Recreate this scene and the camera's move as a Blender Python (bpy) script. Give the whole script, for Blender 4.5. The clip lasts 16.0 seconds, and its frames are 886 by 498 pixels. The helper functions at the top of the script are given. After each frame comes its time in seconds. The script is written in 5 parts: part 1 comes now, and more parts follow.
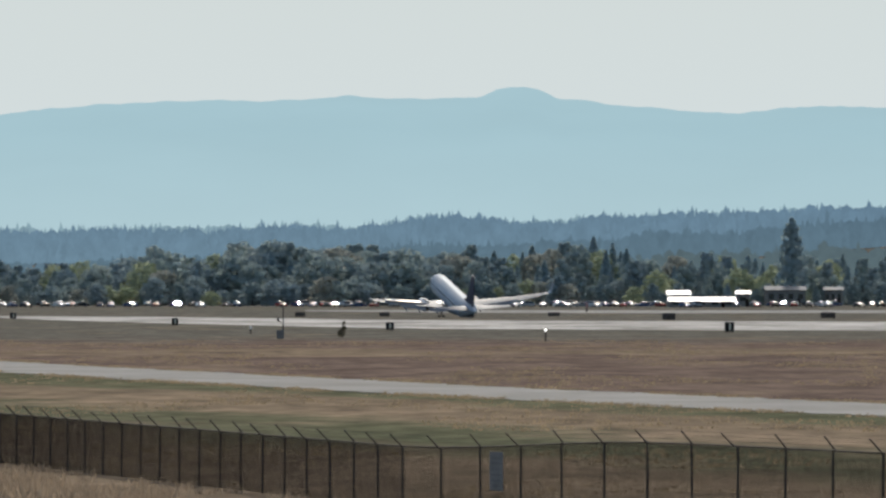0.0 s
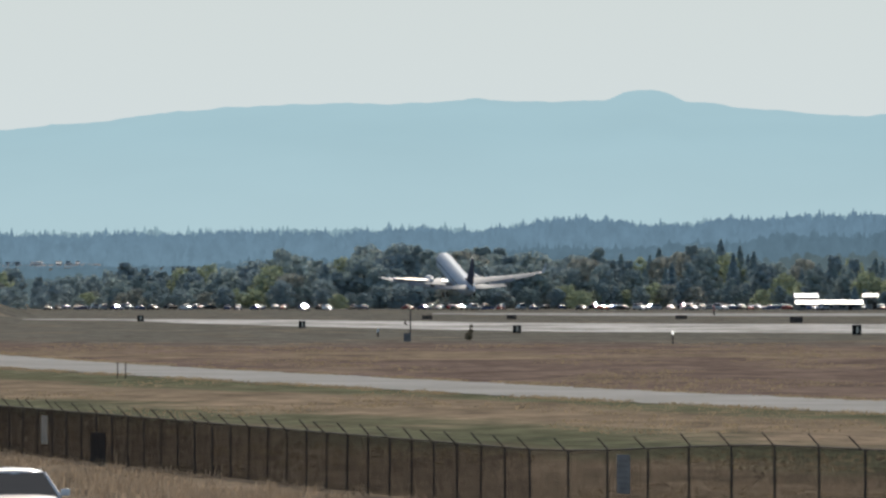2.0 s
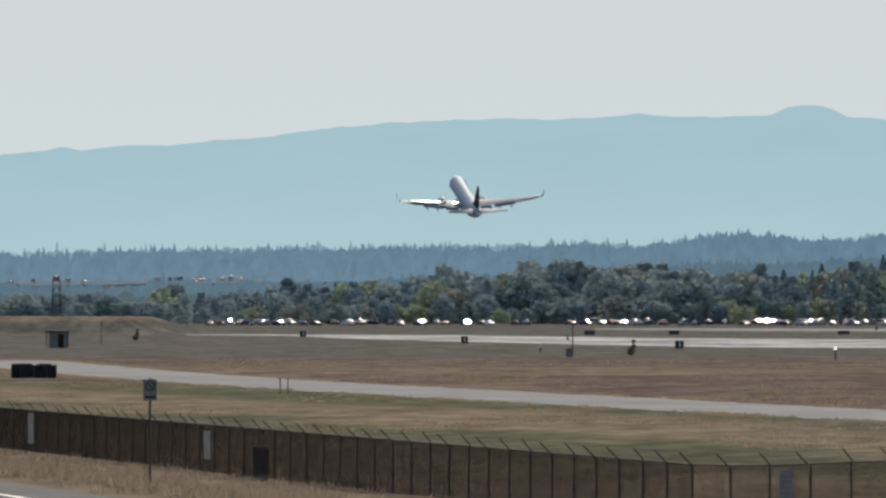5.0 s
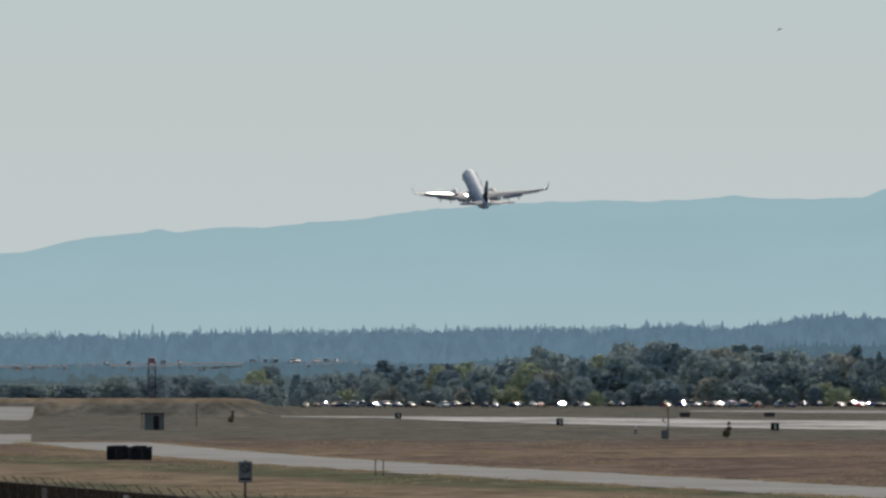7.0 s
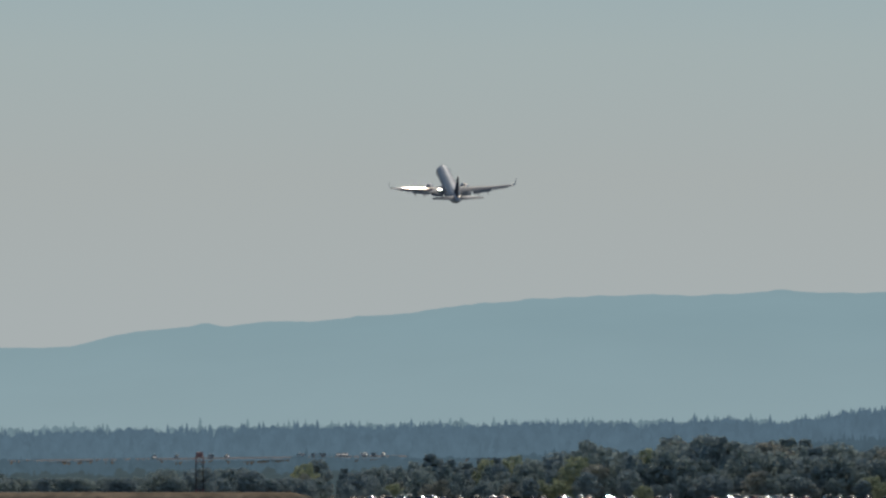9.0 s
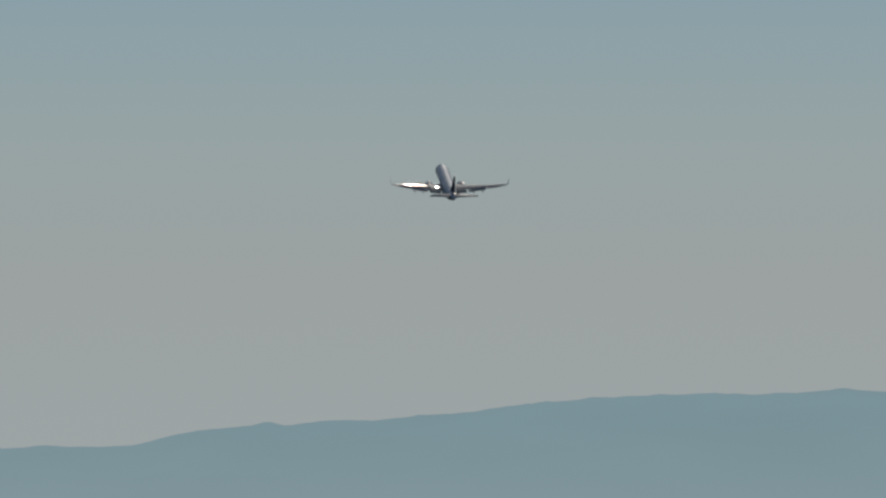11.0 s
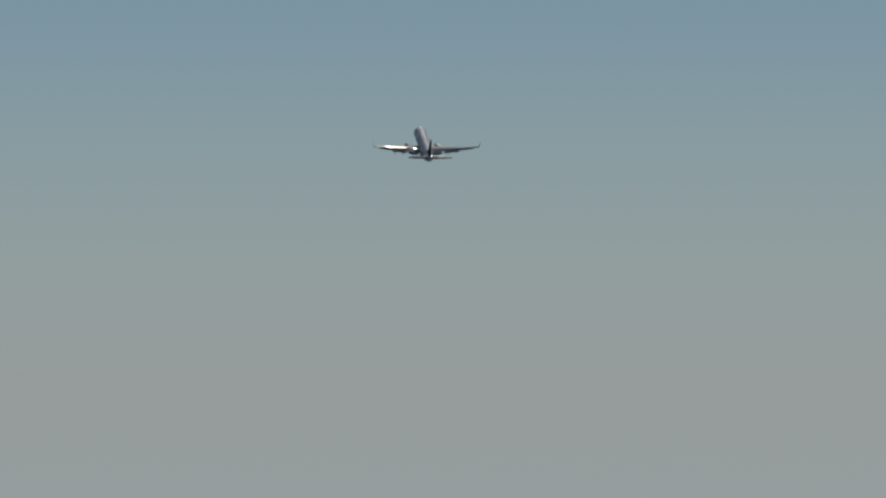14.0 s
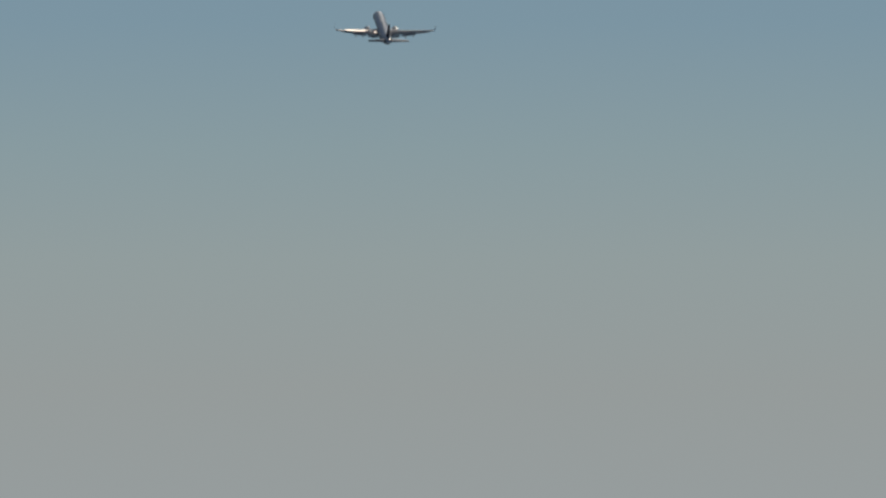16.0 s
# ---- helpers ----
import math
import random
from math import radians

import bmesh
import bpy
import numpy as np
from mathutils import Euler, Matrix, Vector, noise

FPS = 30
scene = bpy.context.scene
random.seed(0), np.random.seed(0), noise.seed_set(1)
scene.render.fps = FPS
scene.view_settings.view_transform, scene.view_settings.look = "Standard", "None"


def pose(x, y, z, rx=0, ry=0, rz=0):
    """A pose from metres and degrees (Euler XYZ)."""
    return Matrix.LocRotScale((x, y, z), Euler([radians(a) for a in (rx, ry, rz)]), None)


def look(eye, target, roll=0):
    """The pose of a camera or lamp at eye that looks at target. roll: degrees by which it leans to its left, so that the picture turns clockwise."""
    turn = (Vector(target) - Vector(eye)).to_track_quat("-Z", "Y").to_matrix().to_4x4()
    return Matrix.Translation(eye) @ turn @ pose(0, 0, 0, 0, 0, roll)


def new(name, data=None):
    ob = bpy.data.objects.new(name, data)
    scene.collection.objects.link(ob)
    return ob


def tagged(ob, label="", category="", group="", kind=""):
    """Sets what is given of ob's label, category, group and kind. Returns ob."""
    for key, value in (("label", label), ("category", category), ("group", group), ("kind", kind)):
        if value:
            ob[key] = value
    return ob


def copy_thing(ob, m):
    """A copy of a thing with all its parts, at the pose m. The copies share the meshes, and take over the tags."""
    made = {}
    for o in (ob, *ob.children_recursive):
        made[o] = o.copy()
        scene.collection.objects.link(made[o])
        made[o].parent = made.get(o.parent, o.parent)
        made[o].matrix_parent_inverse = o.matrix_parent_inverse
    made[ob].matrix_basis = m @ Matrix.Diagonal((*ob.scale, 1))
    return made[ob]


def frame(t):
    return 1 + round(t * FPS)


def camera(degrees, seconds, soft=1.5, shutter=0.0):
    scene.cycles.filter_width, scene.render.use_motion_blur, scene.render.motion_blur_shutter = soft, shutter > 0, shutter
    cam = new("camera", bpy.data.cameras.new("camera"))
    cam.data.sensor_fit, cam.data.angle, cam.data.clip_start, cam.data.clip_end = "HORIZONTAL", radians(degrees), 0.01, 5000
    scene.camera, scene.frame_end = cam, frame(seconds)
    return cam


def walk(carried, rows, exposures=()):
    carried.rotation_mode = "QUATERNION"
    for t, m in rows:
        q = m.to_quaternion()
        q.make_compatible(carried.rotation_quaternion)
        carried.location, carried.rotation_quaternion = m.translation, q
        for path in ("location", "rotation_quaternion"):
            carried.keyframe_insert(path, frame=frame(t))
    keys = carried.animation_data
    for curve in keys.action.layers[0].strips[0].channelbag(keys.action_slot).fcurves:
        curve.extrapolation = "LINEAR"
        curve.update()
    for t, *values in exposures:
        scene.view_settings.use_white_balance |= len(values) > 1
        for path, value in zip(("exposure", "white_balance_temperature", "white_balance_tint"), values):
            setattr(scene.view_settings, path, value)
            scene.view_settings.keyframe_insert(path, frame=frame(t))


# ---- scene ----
# The camera stands on a rise beside an airport road and pans after a departing airliner.
cam = camera(6.4, 16.0, soft=2.6)
walk(cam, [
    (0, pose(0, 0, 6.5, 90.245, 0, 0.000)),
    (0.5, pose(0, 0, 6.5, 90.248, 0, 0.270)),
    (1, pose(0, 0, 6.5, 90.255, 0, 0.558)),
    (1.5, pose(0, 0, 6.5, 90.257, 0, 0.737)),
    (2, pose(0, 0, 6.5, 90.266, 0, 0.919)),
    (2.5, pose(0, 0, 6.5, 90.274, 0, 1.136)),
    (3, pose(0, 0, 6.5, 90.283, 0, 1.403)),
    (3.5, pose(0, 0, 6.5, 90.306, 0, 1.622)),
    (6, pose(0, 0, 6.5, 90.582, 0, 2.419)),
    (6.5, pose(0, 0, 6.5, 90.772, 0, 2.617)),
    (7, pose(0, 0, 6.5, 90.970, 0, 2.782)),
    (7.5, pose(0, 0, 6.5, 91.162, 0, 2.874)),
    (8, pose(0, 0, 6.5, 91.338, 0, 2.945)),
    (8.5, pose(0, 0, 6.5, 91.503, 0, 3.035)),
    (9, pose(0, 0, 6.5, 91.650, 0, 3.127)),
    (9.5, pose(0, 0, 6.5, 91.799, 0, 3.241)),
    (10, pose(0, 0, 6.5, 91.971, 0, 3.375)),
    (10.2, pose(0, 0, 6.5, 92.046, 0, 3.424)),
    (12.3, pose(0, 0, 6.5, 92.862, 0, 3.770)),
    (12.5, pose(0, 0, 6.5, 92.927, 0, 3.807)),
    (13, pose(0, 0, 6.5, 93.057, 0, 3.892)),
    (13.4, pose(0, 0, 6.5, 93.114, 0, 3.953)),
    (14, pose(0, 0, 6.5, 93.155, 0, 3.998)),
    (14.5, pose(0, 0, 6.5, 93.171, 0, 4.026)),
    (15, pose(0, 0, 6.5, 93.176, 0, 4.051)),
    (15.5, pose(0, 0, 6.5, 93.176, 0, 4.075)),
    (16, pose(0, 0, 6.5, 93.176, 0, 4.099)),
], exposures=[(0, 0.06), (3.5, 0.05), (6, -0.06), (7, -0.25), (8, -0.52), (8.5, -0.58), (9, -0.68), (10.2, -0.83), (12.5, -1.0), (16, -1.03)])

# ---------------------------------------------------------------- light
SUN_AZ, SUN_EL = 3.0, 31.0           # degrees right of the view's axis (+y), and above the horizon
SUN_WAY = Vector((math.sin(radians(SUN_AZ)) * math.cos(radians(SUN_EL)),
                  math.cos(radians(SUN_AZ)) * math.cos(radians(SUN_EL)), math.sin(radians(SUN_EL))))
sun = new("sun", bpy.data.lights.new("sun", "SUN"))
sun.data.energy, sun.data.angle, sun.data.color = 3.0, radians(0.6), (1.0, 0.94, 0.85)
sun.matrix_world = look((0, 0, 400), Vector((0, 0, 400)) - SUN_WAY)


def sky_world():
    """Clear sky over a deep haze: the haze is grey-cream at the horizon and turns blue some degrees up."""
    w = bpy.data.worlds.new("sky")
    scene.world = w
    w.use_nodes = True
    nt = w.node_tree
    nt.nodes.clear()
    out = nt.nodes.new("ShaderNodeOutputWorld")
    bg = nt.nodes.new("ShaderNodeBackground")
    sky = nt.nodes.new("ShaderNodeTexSky")
    sky.sky_type, sky.sun_disc = "NISHITA", False
    sky.sun_elevation, sky.sun_rotation = radians(SUN_EL), radians(SUN_AZ)
    sky.dust_density, sky.air_density = 3.0, 1.0
    dim = nt.nodes.new("ShaderNodeMix")
    dim.data_type, dim.blend_type = "RGBA", "MULTIPLY"
    dim.inputs[0].default_value = 1.0
    dim.inputs[7].default_value = (0.14, 0.135, 0.125, 1)
    co = nt.nodes.new("ShaderNodeTexCoord")
    sep = nt.nodes.new("ShaderNodeSeparateXYZ")
    ramp = nt.nodes.new("ShaderNodeValToRGB")
    stretch = nt.nodes.new("ShaderNodeMath")
    stretch.operation = "MULTIPLY"
    stretch.inputs[1].default_value = 5.0
    stops = ((0.0, (0.637, 0.699, 0.700)), (0.10, (0.626, 0.688, 0.695)), (0.19, (0.616, 0.673, 0.668)), (0.27, (0.580, 0.688, 0.695)),
             (0.34, (0.502, 0.668, 0.721)), (0.42, (0.409, 0.611, 0.743)), (0.60, (0.336, 0.543, 0.732)), (1.0, (0.264, 0.461, 0.710)))
    el = ramp.color_ramp.elements
    while len(el) < len(stops):
        el.new(0.5)
    for e, (p, c) in zip(el, stops):
        e.position, e.color = p, (*c, 1)
    fade = nt.nodes.new("ShaderNodeMapRange")
    fade.inputs[1].default_value, fade.inputs[2].default_value = 0.15, 0.5
    mix = nt.nodes.new("ShaderNodeMix")
    mix.data_type = "RGBA"
    ln = nt.links.new
    ln(co.outputs["Generated"], sep.inputs[0])
    ln(sep.outputs["Z"], stretch.inputs[0])
    ln(stretch.outputs[0], ramp.inputs[0])
    ln(sep.outputs["Z"], fade.inputs[0])
    ln(sky.outputs[0], dim.inputs[6])
    ln(fade.outputs[0], mix.inputs[0])
    ln(ramp.outputs[0], mix.inputs[6])
    ln(dim.outputs[2], mix.inputs[7])
    ln(mix.outputs[2], bg.inputs[0])
    ln(bg.outputs[0], out.inputs[0])


sky_world()


# ---------------------------------------------------------------- materials
def principled(name, color, rough=0.6, metal=0.0, spec=0.5):
    m = bpy.data.materials.new(name)
    m.use_nodes = True
    b = m.node_tree.nodes["Principled BSDF"]
    b.inputs["Base Color"].default_value = (*color, 1)
    b.inputs["Roughness"].default_value = rough
    b.inputs["Metallic"].default_value = metal
    b.inputs["Specular IOR Level"].default_value = spec
    return m


def worn(name, dark, light, size=1.0, fine=12.0, rough=0.7, metal=0.0, bump=0.0, spread=0.0, spec=0.5, stretch=(1, 1, 1)):
    """A surface between two colours, varied at two scales (size in metres), with optional relief and piece-by-piece spread."""
    m = principled(name, light, rough, metal, spec)
    nt = m.node_tree
    b = nt.nodes["Principled BSDF"]
    ln = nt.links.new
    co = nt.nodes.new("ShaderNodeTexCoord")
    mp = nt.nodes.new("ShaderNodeMapping")
    mp.inputs["Scale"].default_value = stretch
    ln(co.outputs["Object"], mp.inputs[0])
    big, small = nt.nodes.new("ShaderNodeTexNoise"), nt.nodes.new("ShaderNodeTexNoise")
    big.inputs["Scale"].default_value, big.inputs["Detail"].default_value = 1 / size, 4
    small.inputs["Scale"].default_value, small.inputs["Detail"].default_value = fine / size, 3
    ln(mp.outputs[0], big.inputs[0])
    ln(mp.outputs[0], small.inputs[0])
    add = nt.nodes.new("ShaderNodeMath")
    add.operation = "MULTIPLY_ADD"
    add.inputs[1].default_value = 0.45
    ln(small.outputs[0], add.inputs[0])
    ln(big.outputs[0], add.inputs[2])
    ramp = nt.nodes.new("ShaderNodeValToRGB")
    ramp.color_ramp.elements[0].position, ramp.color_ramp.elements[0].color = 0.5, (*dark, 1)
    ramp.color_ramp.elements[1].position, ramp.color_ramp.elements[1].color = 0.95, (*light, 1)
    last = add.outputs[0]
    if spread:
        info = nt.nodes.new("ShaderNodeObjectInfo")
        sh = nt.nodes.new("ShaderNodeMath")
        sh.operation = "MULTIPLY_ADD"
        sh.inputs[1].default_value = spread
        ln(info.outputs["Random"], sh.inputs[0])
        ln(last, sh.inputs[2])
        last = sh.outputs[0]
    ln(last, ramp.inputs[0])
    ln(ramp.outputs[0], b.inputs["Base Color"])
    if bump:
        bp = nt.nodes.new("ShaderNodeBump")
        bp.inputs["Strength"].default_value, bp.inputs["Distance"].default_value = 0.6, bump
        ln(small.outputs[0], bp.inputs["Height"])
        ln(bp.outputs[0], b.inputs["Normal"])
    return m


def leafy(name, dark, light, spread=0.35, through_share=0.5):
    """Foliage: each leaf its own shade; a share of what it scatters passes through."""
    m = bpy.data.materials.new(name)
    m.use_nodes = True
    nt = m.node_tree
    nt.nodes.clear()
    ln = nt.links.new
    out = nt.nodes.new("ShaderNodeOutputMaterial")
    geo, info = nt.nodes.new("ShaderNodeNewGeometry"), nt.nodes.new("ShaderNodeObjectInfo")
    mixv = nt.nodes.new("ShaderNodeMath")
    mixv.operation = "MULTIPLY_ADD"
    mixv.inputs[1].default_value = spread
    ln(info.outputs["Random"], mixv.inputs[0])
    half = nt.nodes.new("ShaderNodeMath")
    half.operation = "MULTIPLY"
    half.inputs[1].default_value = 1 - spread
    ln(geo.outputs["Random Per Island"], half.inputs[0])
    ln(half.outputs[0], mixv.inputs[2])
    ramp = nt.nodes.new("ShaderNodeValToRGB")
    ramp.color_ramp.elements[0].color, ramp.color_ramp.elements[1].color = (*dark, 1), (*light, 1)
    ln(mixv.outputs[0], ramp.inputs[0])
    d, tr, mx = nt.nodes.new("ShaderNodeBsdfDiffuse"), nt.nodes.new("ShaderNodeBsdfTranslucent"), nt.nodes.new("ShaderNodeMixShader")
    mx.inputs[0].default_value = through_share
    ln(ramp.outputs[0], d.inputs[0])
    ln(ramp.outputs[0], tr.inputs[0])
    ln(d.outputs[0], mx.inputs[1])
    ln(tr.outputs[0], mx.inputs[2])
    ln(mx.outputs[0], out.inputs[0])
    return m


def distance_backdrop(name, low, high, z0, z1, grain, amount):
    """Far hills and woods through kilometres of sunlit air: a plain backdrop that glows in the haze's colour, with
    faint relief.
    """
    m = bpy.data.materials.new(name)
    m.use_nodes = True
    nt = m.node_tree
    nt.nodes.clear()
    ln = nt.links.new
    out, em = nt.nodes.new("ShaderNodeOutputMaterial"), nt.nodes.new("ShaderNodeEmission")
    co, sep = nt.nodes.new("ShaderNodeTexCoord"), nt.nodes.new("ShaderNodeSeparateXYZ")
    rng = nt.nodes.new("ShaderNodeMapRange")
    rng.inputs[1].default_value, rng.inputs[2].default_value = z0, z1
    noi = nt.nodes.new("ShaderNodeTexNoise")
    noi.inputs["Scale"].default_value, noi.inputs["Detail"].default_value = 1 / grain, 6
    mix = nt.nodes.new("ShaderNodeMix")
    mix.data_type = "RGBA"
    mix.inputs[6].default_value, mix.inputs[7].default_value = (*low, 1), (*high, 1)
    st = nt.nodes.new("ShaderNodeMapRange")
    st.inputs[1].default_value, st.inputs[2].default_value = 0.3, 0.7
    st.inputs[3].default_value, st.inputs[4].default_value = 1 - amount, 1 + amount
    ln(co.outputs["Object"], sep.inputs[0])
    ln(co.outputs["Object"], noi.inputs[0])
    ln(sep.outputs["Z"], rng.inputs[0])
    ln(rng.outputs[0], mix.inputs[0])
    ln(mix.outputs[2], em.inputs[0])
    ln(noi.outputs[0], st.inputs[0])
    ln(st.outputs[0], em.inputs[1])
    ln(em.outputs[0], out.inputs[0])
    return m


def field_material():
    """Late-summer airfield grass: straw, brown and green patches; mown strips follow the taxiway."""
    m = principled("field_grass", (0.2, 0.15, 0.09), 1.0, spec=0.0)
    nt = m.node_tree
    b = nt.nodes["Principled BSDF"]
    ln = nt.links.new
    co = nt.nodes.new("ShaderNodeTexCoord")

    def noise_at(scale, detail, sx=1.0, sy=1.0):
        mp = nt.nodes.new("ShaderNodeMapping")
        mp.inputs["Scale"].default_value = (sx, sy, 1)
        mp.inputs["Rotation"].default_value = (0, 0, radians(-14))
        n = nt.nodes.new("ShaderNodeTexNoise")
        n.inputs["Scale"].default_value, n.inputs["Detail"].default_value = scale, detail
        ln(co.outputs["Object"], mp.inputs[0])
        ln(mp.outputs[0], n.inputs[0])
        return n.outputs[0]

    def ramp_of(sock, *stops):
        r = nt.nodes.new("ShaderNodeValToRGB")
        while len(r.color_ramp.elements) < len(stops):
            r.color_ramp.elements.new(0.5)
        for e, (p, c) in zip(r.color_ramp.elements, stops):
            e.position, e.color = p, ((*c, 1) if len(c) == 3 else c)
        ln(sock, r.inputs[0])
        return r.outputs[0]

    def blend(fac, a, c):
        x = nt.nodes.new("ShaderNodeMix")
        x.data_type = "RGBA"
        ln(fac, x.inputs[0])
        ln(a, x.inputs[6])
        ln(c, x.inputs[7])
        return x.outputs[2]

    broad = noise_at(0.035, 4, 1.0, 0.5)
    mid = noise_at(0.13, 5, 1.0, 0.35)
    fine = noise_at(1.1, 5)
    straw = ramp_of(mid, (0.30, STRAW_A), (0.66, STRAW_B))
    green = ramp_of(mid, (0.32, GREEN_A), (0.68, GREEN_B))
    brown = ramp_of(mid, (0.32, BROWN_A), (0.68, BROWN_B))
    olive = ramp_of(mid, (0.32, OLIVE_A), (0.68, OLIVE_B))
    sep = nt.nodes.new("ShaderNodeSeparateXYZ")
    ln(co.outputs["Object"], sep.inputs[0])

    def madd(a, k, c):
        n = nt.nodes.new("ShaderNodeMath")
        n.operation = "MULTIPLY_ADD"
        n.inputs[1].default_value = k
        ln(a, n.inputs[0])
        ln(c, n.inputs[2])
        return n.outputs[0]

    grain = noise_at(0.5, 4, 1.0, 0.3)
    along = madd(grain, 30, madd(mid, 45, madd(broad, 90, madd(sep.outputs["X"], 3.2, sep.outputs["Y"]))))   # follows the taxiway
    deep = madd(mid, 150, madd(broad, 160, sep.outputs["Y"]))

    def step(sock, lo, hi):
        r = nt.nodes.new("ShaderNodeMapRange")
        r.inputs[1].default_value, r.inputs[2].default_value = lo, hi
        ln(sock, r.inputs[0])
        return r.outputs[0]

    col = blend(step(along, 378, 400), straw, green)        # mown strips on the near side
    col = blend(step(along, 425, 455), col, straw)
    col = blend(step(along, 498, 512), col, green)
    col = blend(step(along, 552, 566), col, brown)          # past the taxiway
    col = blend(step(deep, 850, 890), col, straw)
    col = blend(step(deep, 905, 945), col, brown)
    col = blend(step(deep, 1000, 1100), col, olive)
    near = nt.nodes.new("ShaderNodeMath")
    near.operation = "MULTIPLY"
    ln(step(sep.outputs["Z"], 2.3, 3.0), near.inputs[0])
    ln(step(sep.outputs["Y"], 1800, 1790), near.inputs[1])
    col = blend(near.outputs[0], col, straw)                # dry crest of the bank
    dry = ramp_of(noise_at(0.06, 5, 1.0, 0.4), (0.56, (0, 0, 0)), (0.66, (1, 1, 1)))
    half = nt.nodes.new("ShaderNodeMath")
    half.operation = "MULTIPLY"
    half.inputs[1].default_value = 0.55
    ln(dry, half.inputs[0])
    col = blend(half.outputs[0], col, straw)
    zero = nt.nodes.new("ShaderNodeValue").outputs[0]
    zero.default_value = 0.0
    fr = ramp_of(madd(fine, 0.4, madd(grain, 0.6, zero)), (0.33, (0.62, 0.63, 0.66)), (0.66, (1.42, 1.4, 1.4)))
    mul = nt.nodes.new("ShaderNodeMix")
    mul.data_type, mul.blend_type = "RGBA", "MULTIPLY"
    mul.inputs[0].default_value = 1.0
    ln(col, mul.inputs[6])
    ln(fr, mul.inputs[7])
    ln(mul.outputs[2], b.inputs["Base Color"])
    bp = nt.nodes.new("ShaderNodeBump")
    bp.inputs["Strength"].default_value, bp.inputs["Distance"].default_value = 0.7, 0.12
    ln(fine, bp.inputs["Height"])
    ln(bp.outputs[0], b.inputs["Normal"])
    return m


STRAW_A, STRAW_B = (0.148, 0.118, 0.083), (0.25, 0.197, 0.138)
GREEN_A, GREEN_B = (0.086, 0.092, 0.058), (0.148, 0.144, 0.092)
BROWN_A, BROWN_B = (0.11, 0.084, 0.07), (0.188, 0.143, 0.115)
OLIVE_A, OLIVE_B = (0.1, 0.096, 0.08), (0.158, 0.15, 0.126)

GRASS = field_material()
ASPHALT = worn("asphalt", (0.045, 0.045, 0.047), (0.085, 0.083, 0.08), 6.0, 30, 0.9, bump=0.01, spec=0.1)
CONCRETE = worn("concrete", (0.21, 0.205, 0.19), (0.30, 0.295, 0.28), 14.0, 8, 0.95, spec=0.03)
# Strong light and dark streaks stand in for the runway's uneven sun glints.
RUNWAY = worn("runway_glitter_pavement", (0.13, 0.125, 0.115), (0.46, 0.45, 0.43), 18.0, 8, 0.9, spec=0.06, stretch=(1, 0.25, 1))
HIGHWAY = worn("weathered_highway", (0.1, 0.112, 0.125), (0.155, 0.17, 0.185), 14.0, 8, 0.95, spec=0.03)
LINE_PAINT = worn("white_line_paint", (0.45, 0.45, 0.43), (0.75, 0.75, 0.72), 0.8, 9, 0.6)
SIGN_TEXT = worn("faded_sign_print", (0.13, 0.13, 0.13), (0.19, 0.19, 0.19), 0.5, 9, 0.8, spec=0.1)
STEEL_DARK = worn("weathered_steel", (0.05, 0.043, 0.038), (0.095, 0.08, 0.07), 0.5, 9, 0.8, spec=0.12)
WIRE = worn("rusty_wire", (0.022, 0.015, 0.011), (0.05, 0.034, 0.025), 0.8, 7, 0.9, spec=0.08)
SIGN_GREY = worn("grey_sign_face", (0.15, 0.15, 0.148), (0.23, 0.23, 0.225), 0.5, 9, 0.8, spec=0.1)
SIGN_WHITE = worn("white_sign_face", (0.26, 0.225, 0.185), (0.40, 0.35, 0.29), 0.5, 9, 0.8, spec=0.1)
SIGN_DULL = worn("dull_sign_face", (0.12, 0.1, 0.085), (0.19, 0.16, 0.135), 0.5, 9, 0.8, spec=0.1)
SIGN_BLACK = worn("black_sign_panel", (0.012, 0.012, 0.013), (0.028, 0.027, 0.027), 0.5, 9, 0.8, spec=0.1)
SIGN_YELLOW = principled("pale_sign_symbol", (0.55, 0.52, 0.42), 0.5)
DARK_PANEL = worn("dark_slatted_panel", (0.018, 0.013, 0.011), (0.038, 0.027, 0.022), 0.5, 9, 0.9, spec=0.08)
# Red set paler, with the haze of distance put into its colour.
RED_PAINT = worn("hazed_red_paint", (0.26, 0.13, 0.13), (0.38, 0.2, 0.19), 0.5, 9, 0.6)
WHITE_PAINT = worn("white_paint", (0.55, 0.55, 0.54), (0.78, 0.78, 0.76), 1.0, 9, 0.35)
ROOF_METAL = worn("pale_metal_roof", (0.6, 0.59, 0.56), (0.8, 0.79, 0.76), 5.0, 9, 0.5, spec=0.3)
WALL_GREY = worn("grey_cladding", (0.13, 0.125, 0.12), (0.22, 0.215, 0.20), 4.0, 9, 0.85, spec=0.1)
BARK = worn("bark", (0.04, 0.03, 0.022), (0.09, 0.07, 0.05), 0.6, 9, 0.9, bump=0.03)
SHRUB_LEAF = leafy("shrub_leaf", (0.06, 0.06, 0.04), (0.12, 0.105, 0.07))
# Tree-line foliage: air haze is put into these raised, bluish leaf colours.
LEAF_HAZED = leafy("leaf_green_hazed", (0.315, 0.385, 0.41), (0.37, 0.43, 0.40), 0.75, 0.4)
LEAF_YELLOW_HAZED = leafy("leaf_yellow_green_hazed", (0.36, 0.41, 0.30), (0.45, 0.48, 0.31), 0.5, 0.45)
LEAF_RUST_HAZED = leafy("leaf_rusty_green_hazed", (0.34, 0.37, 0.34), (0.42, 0.415, 0.36), 0.5, 0.45)
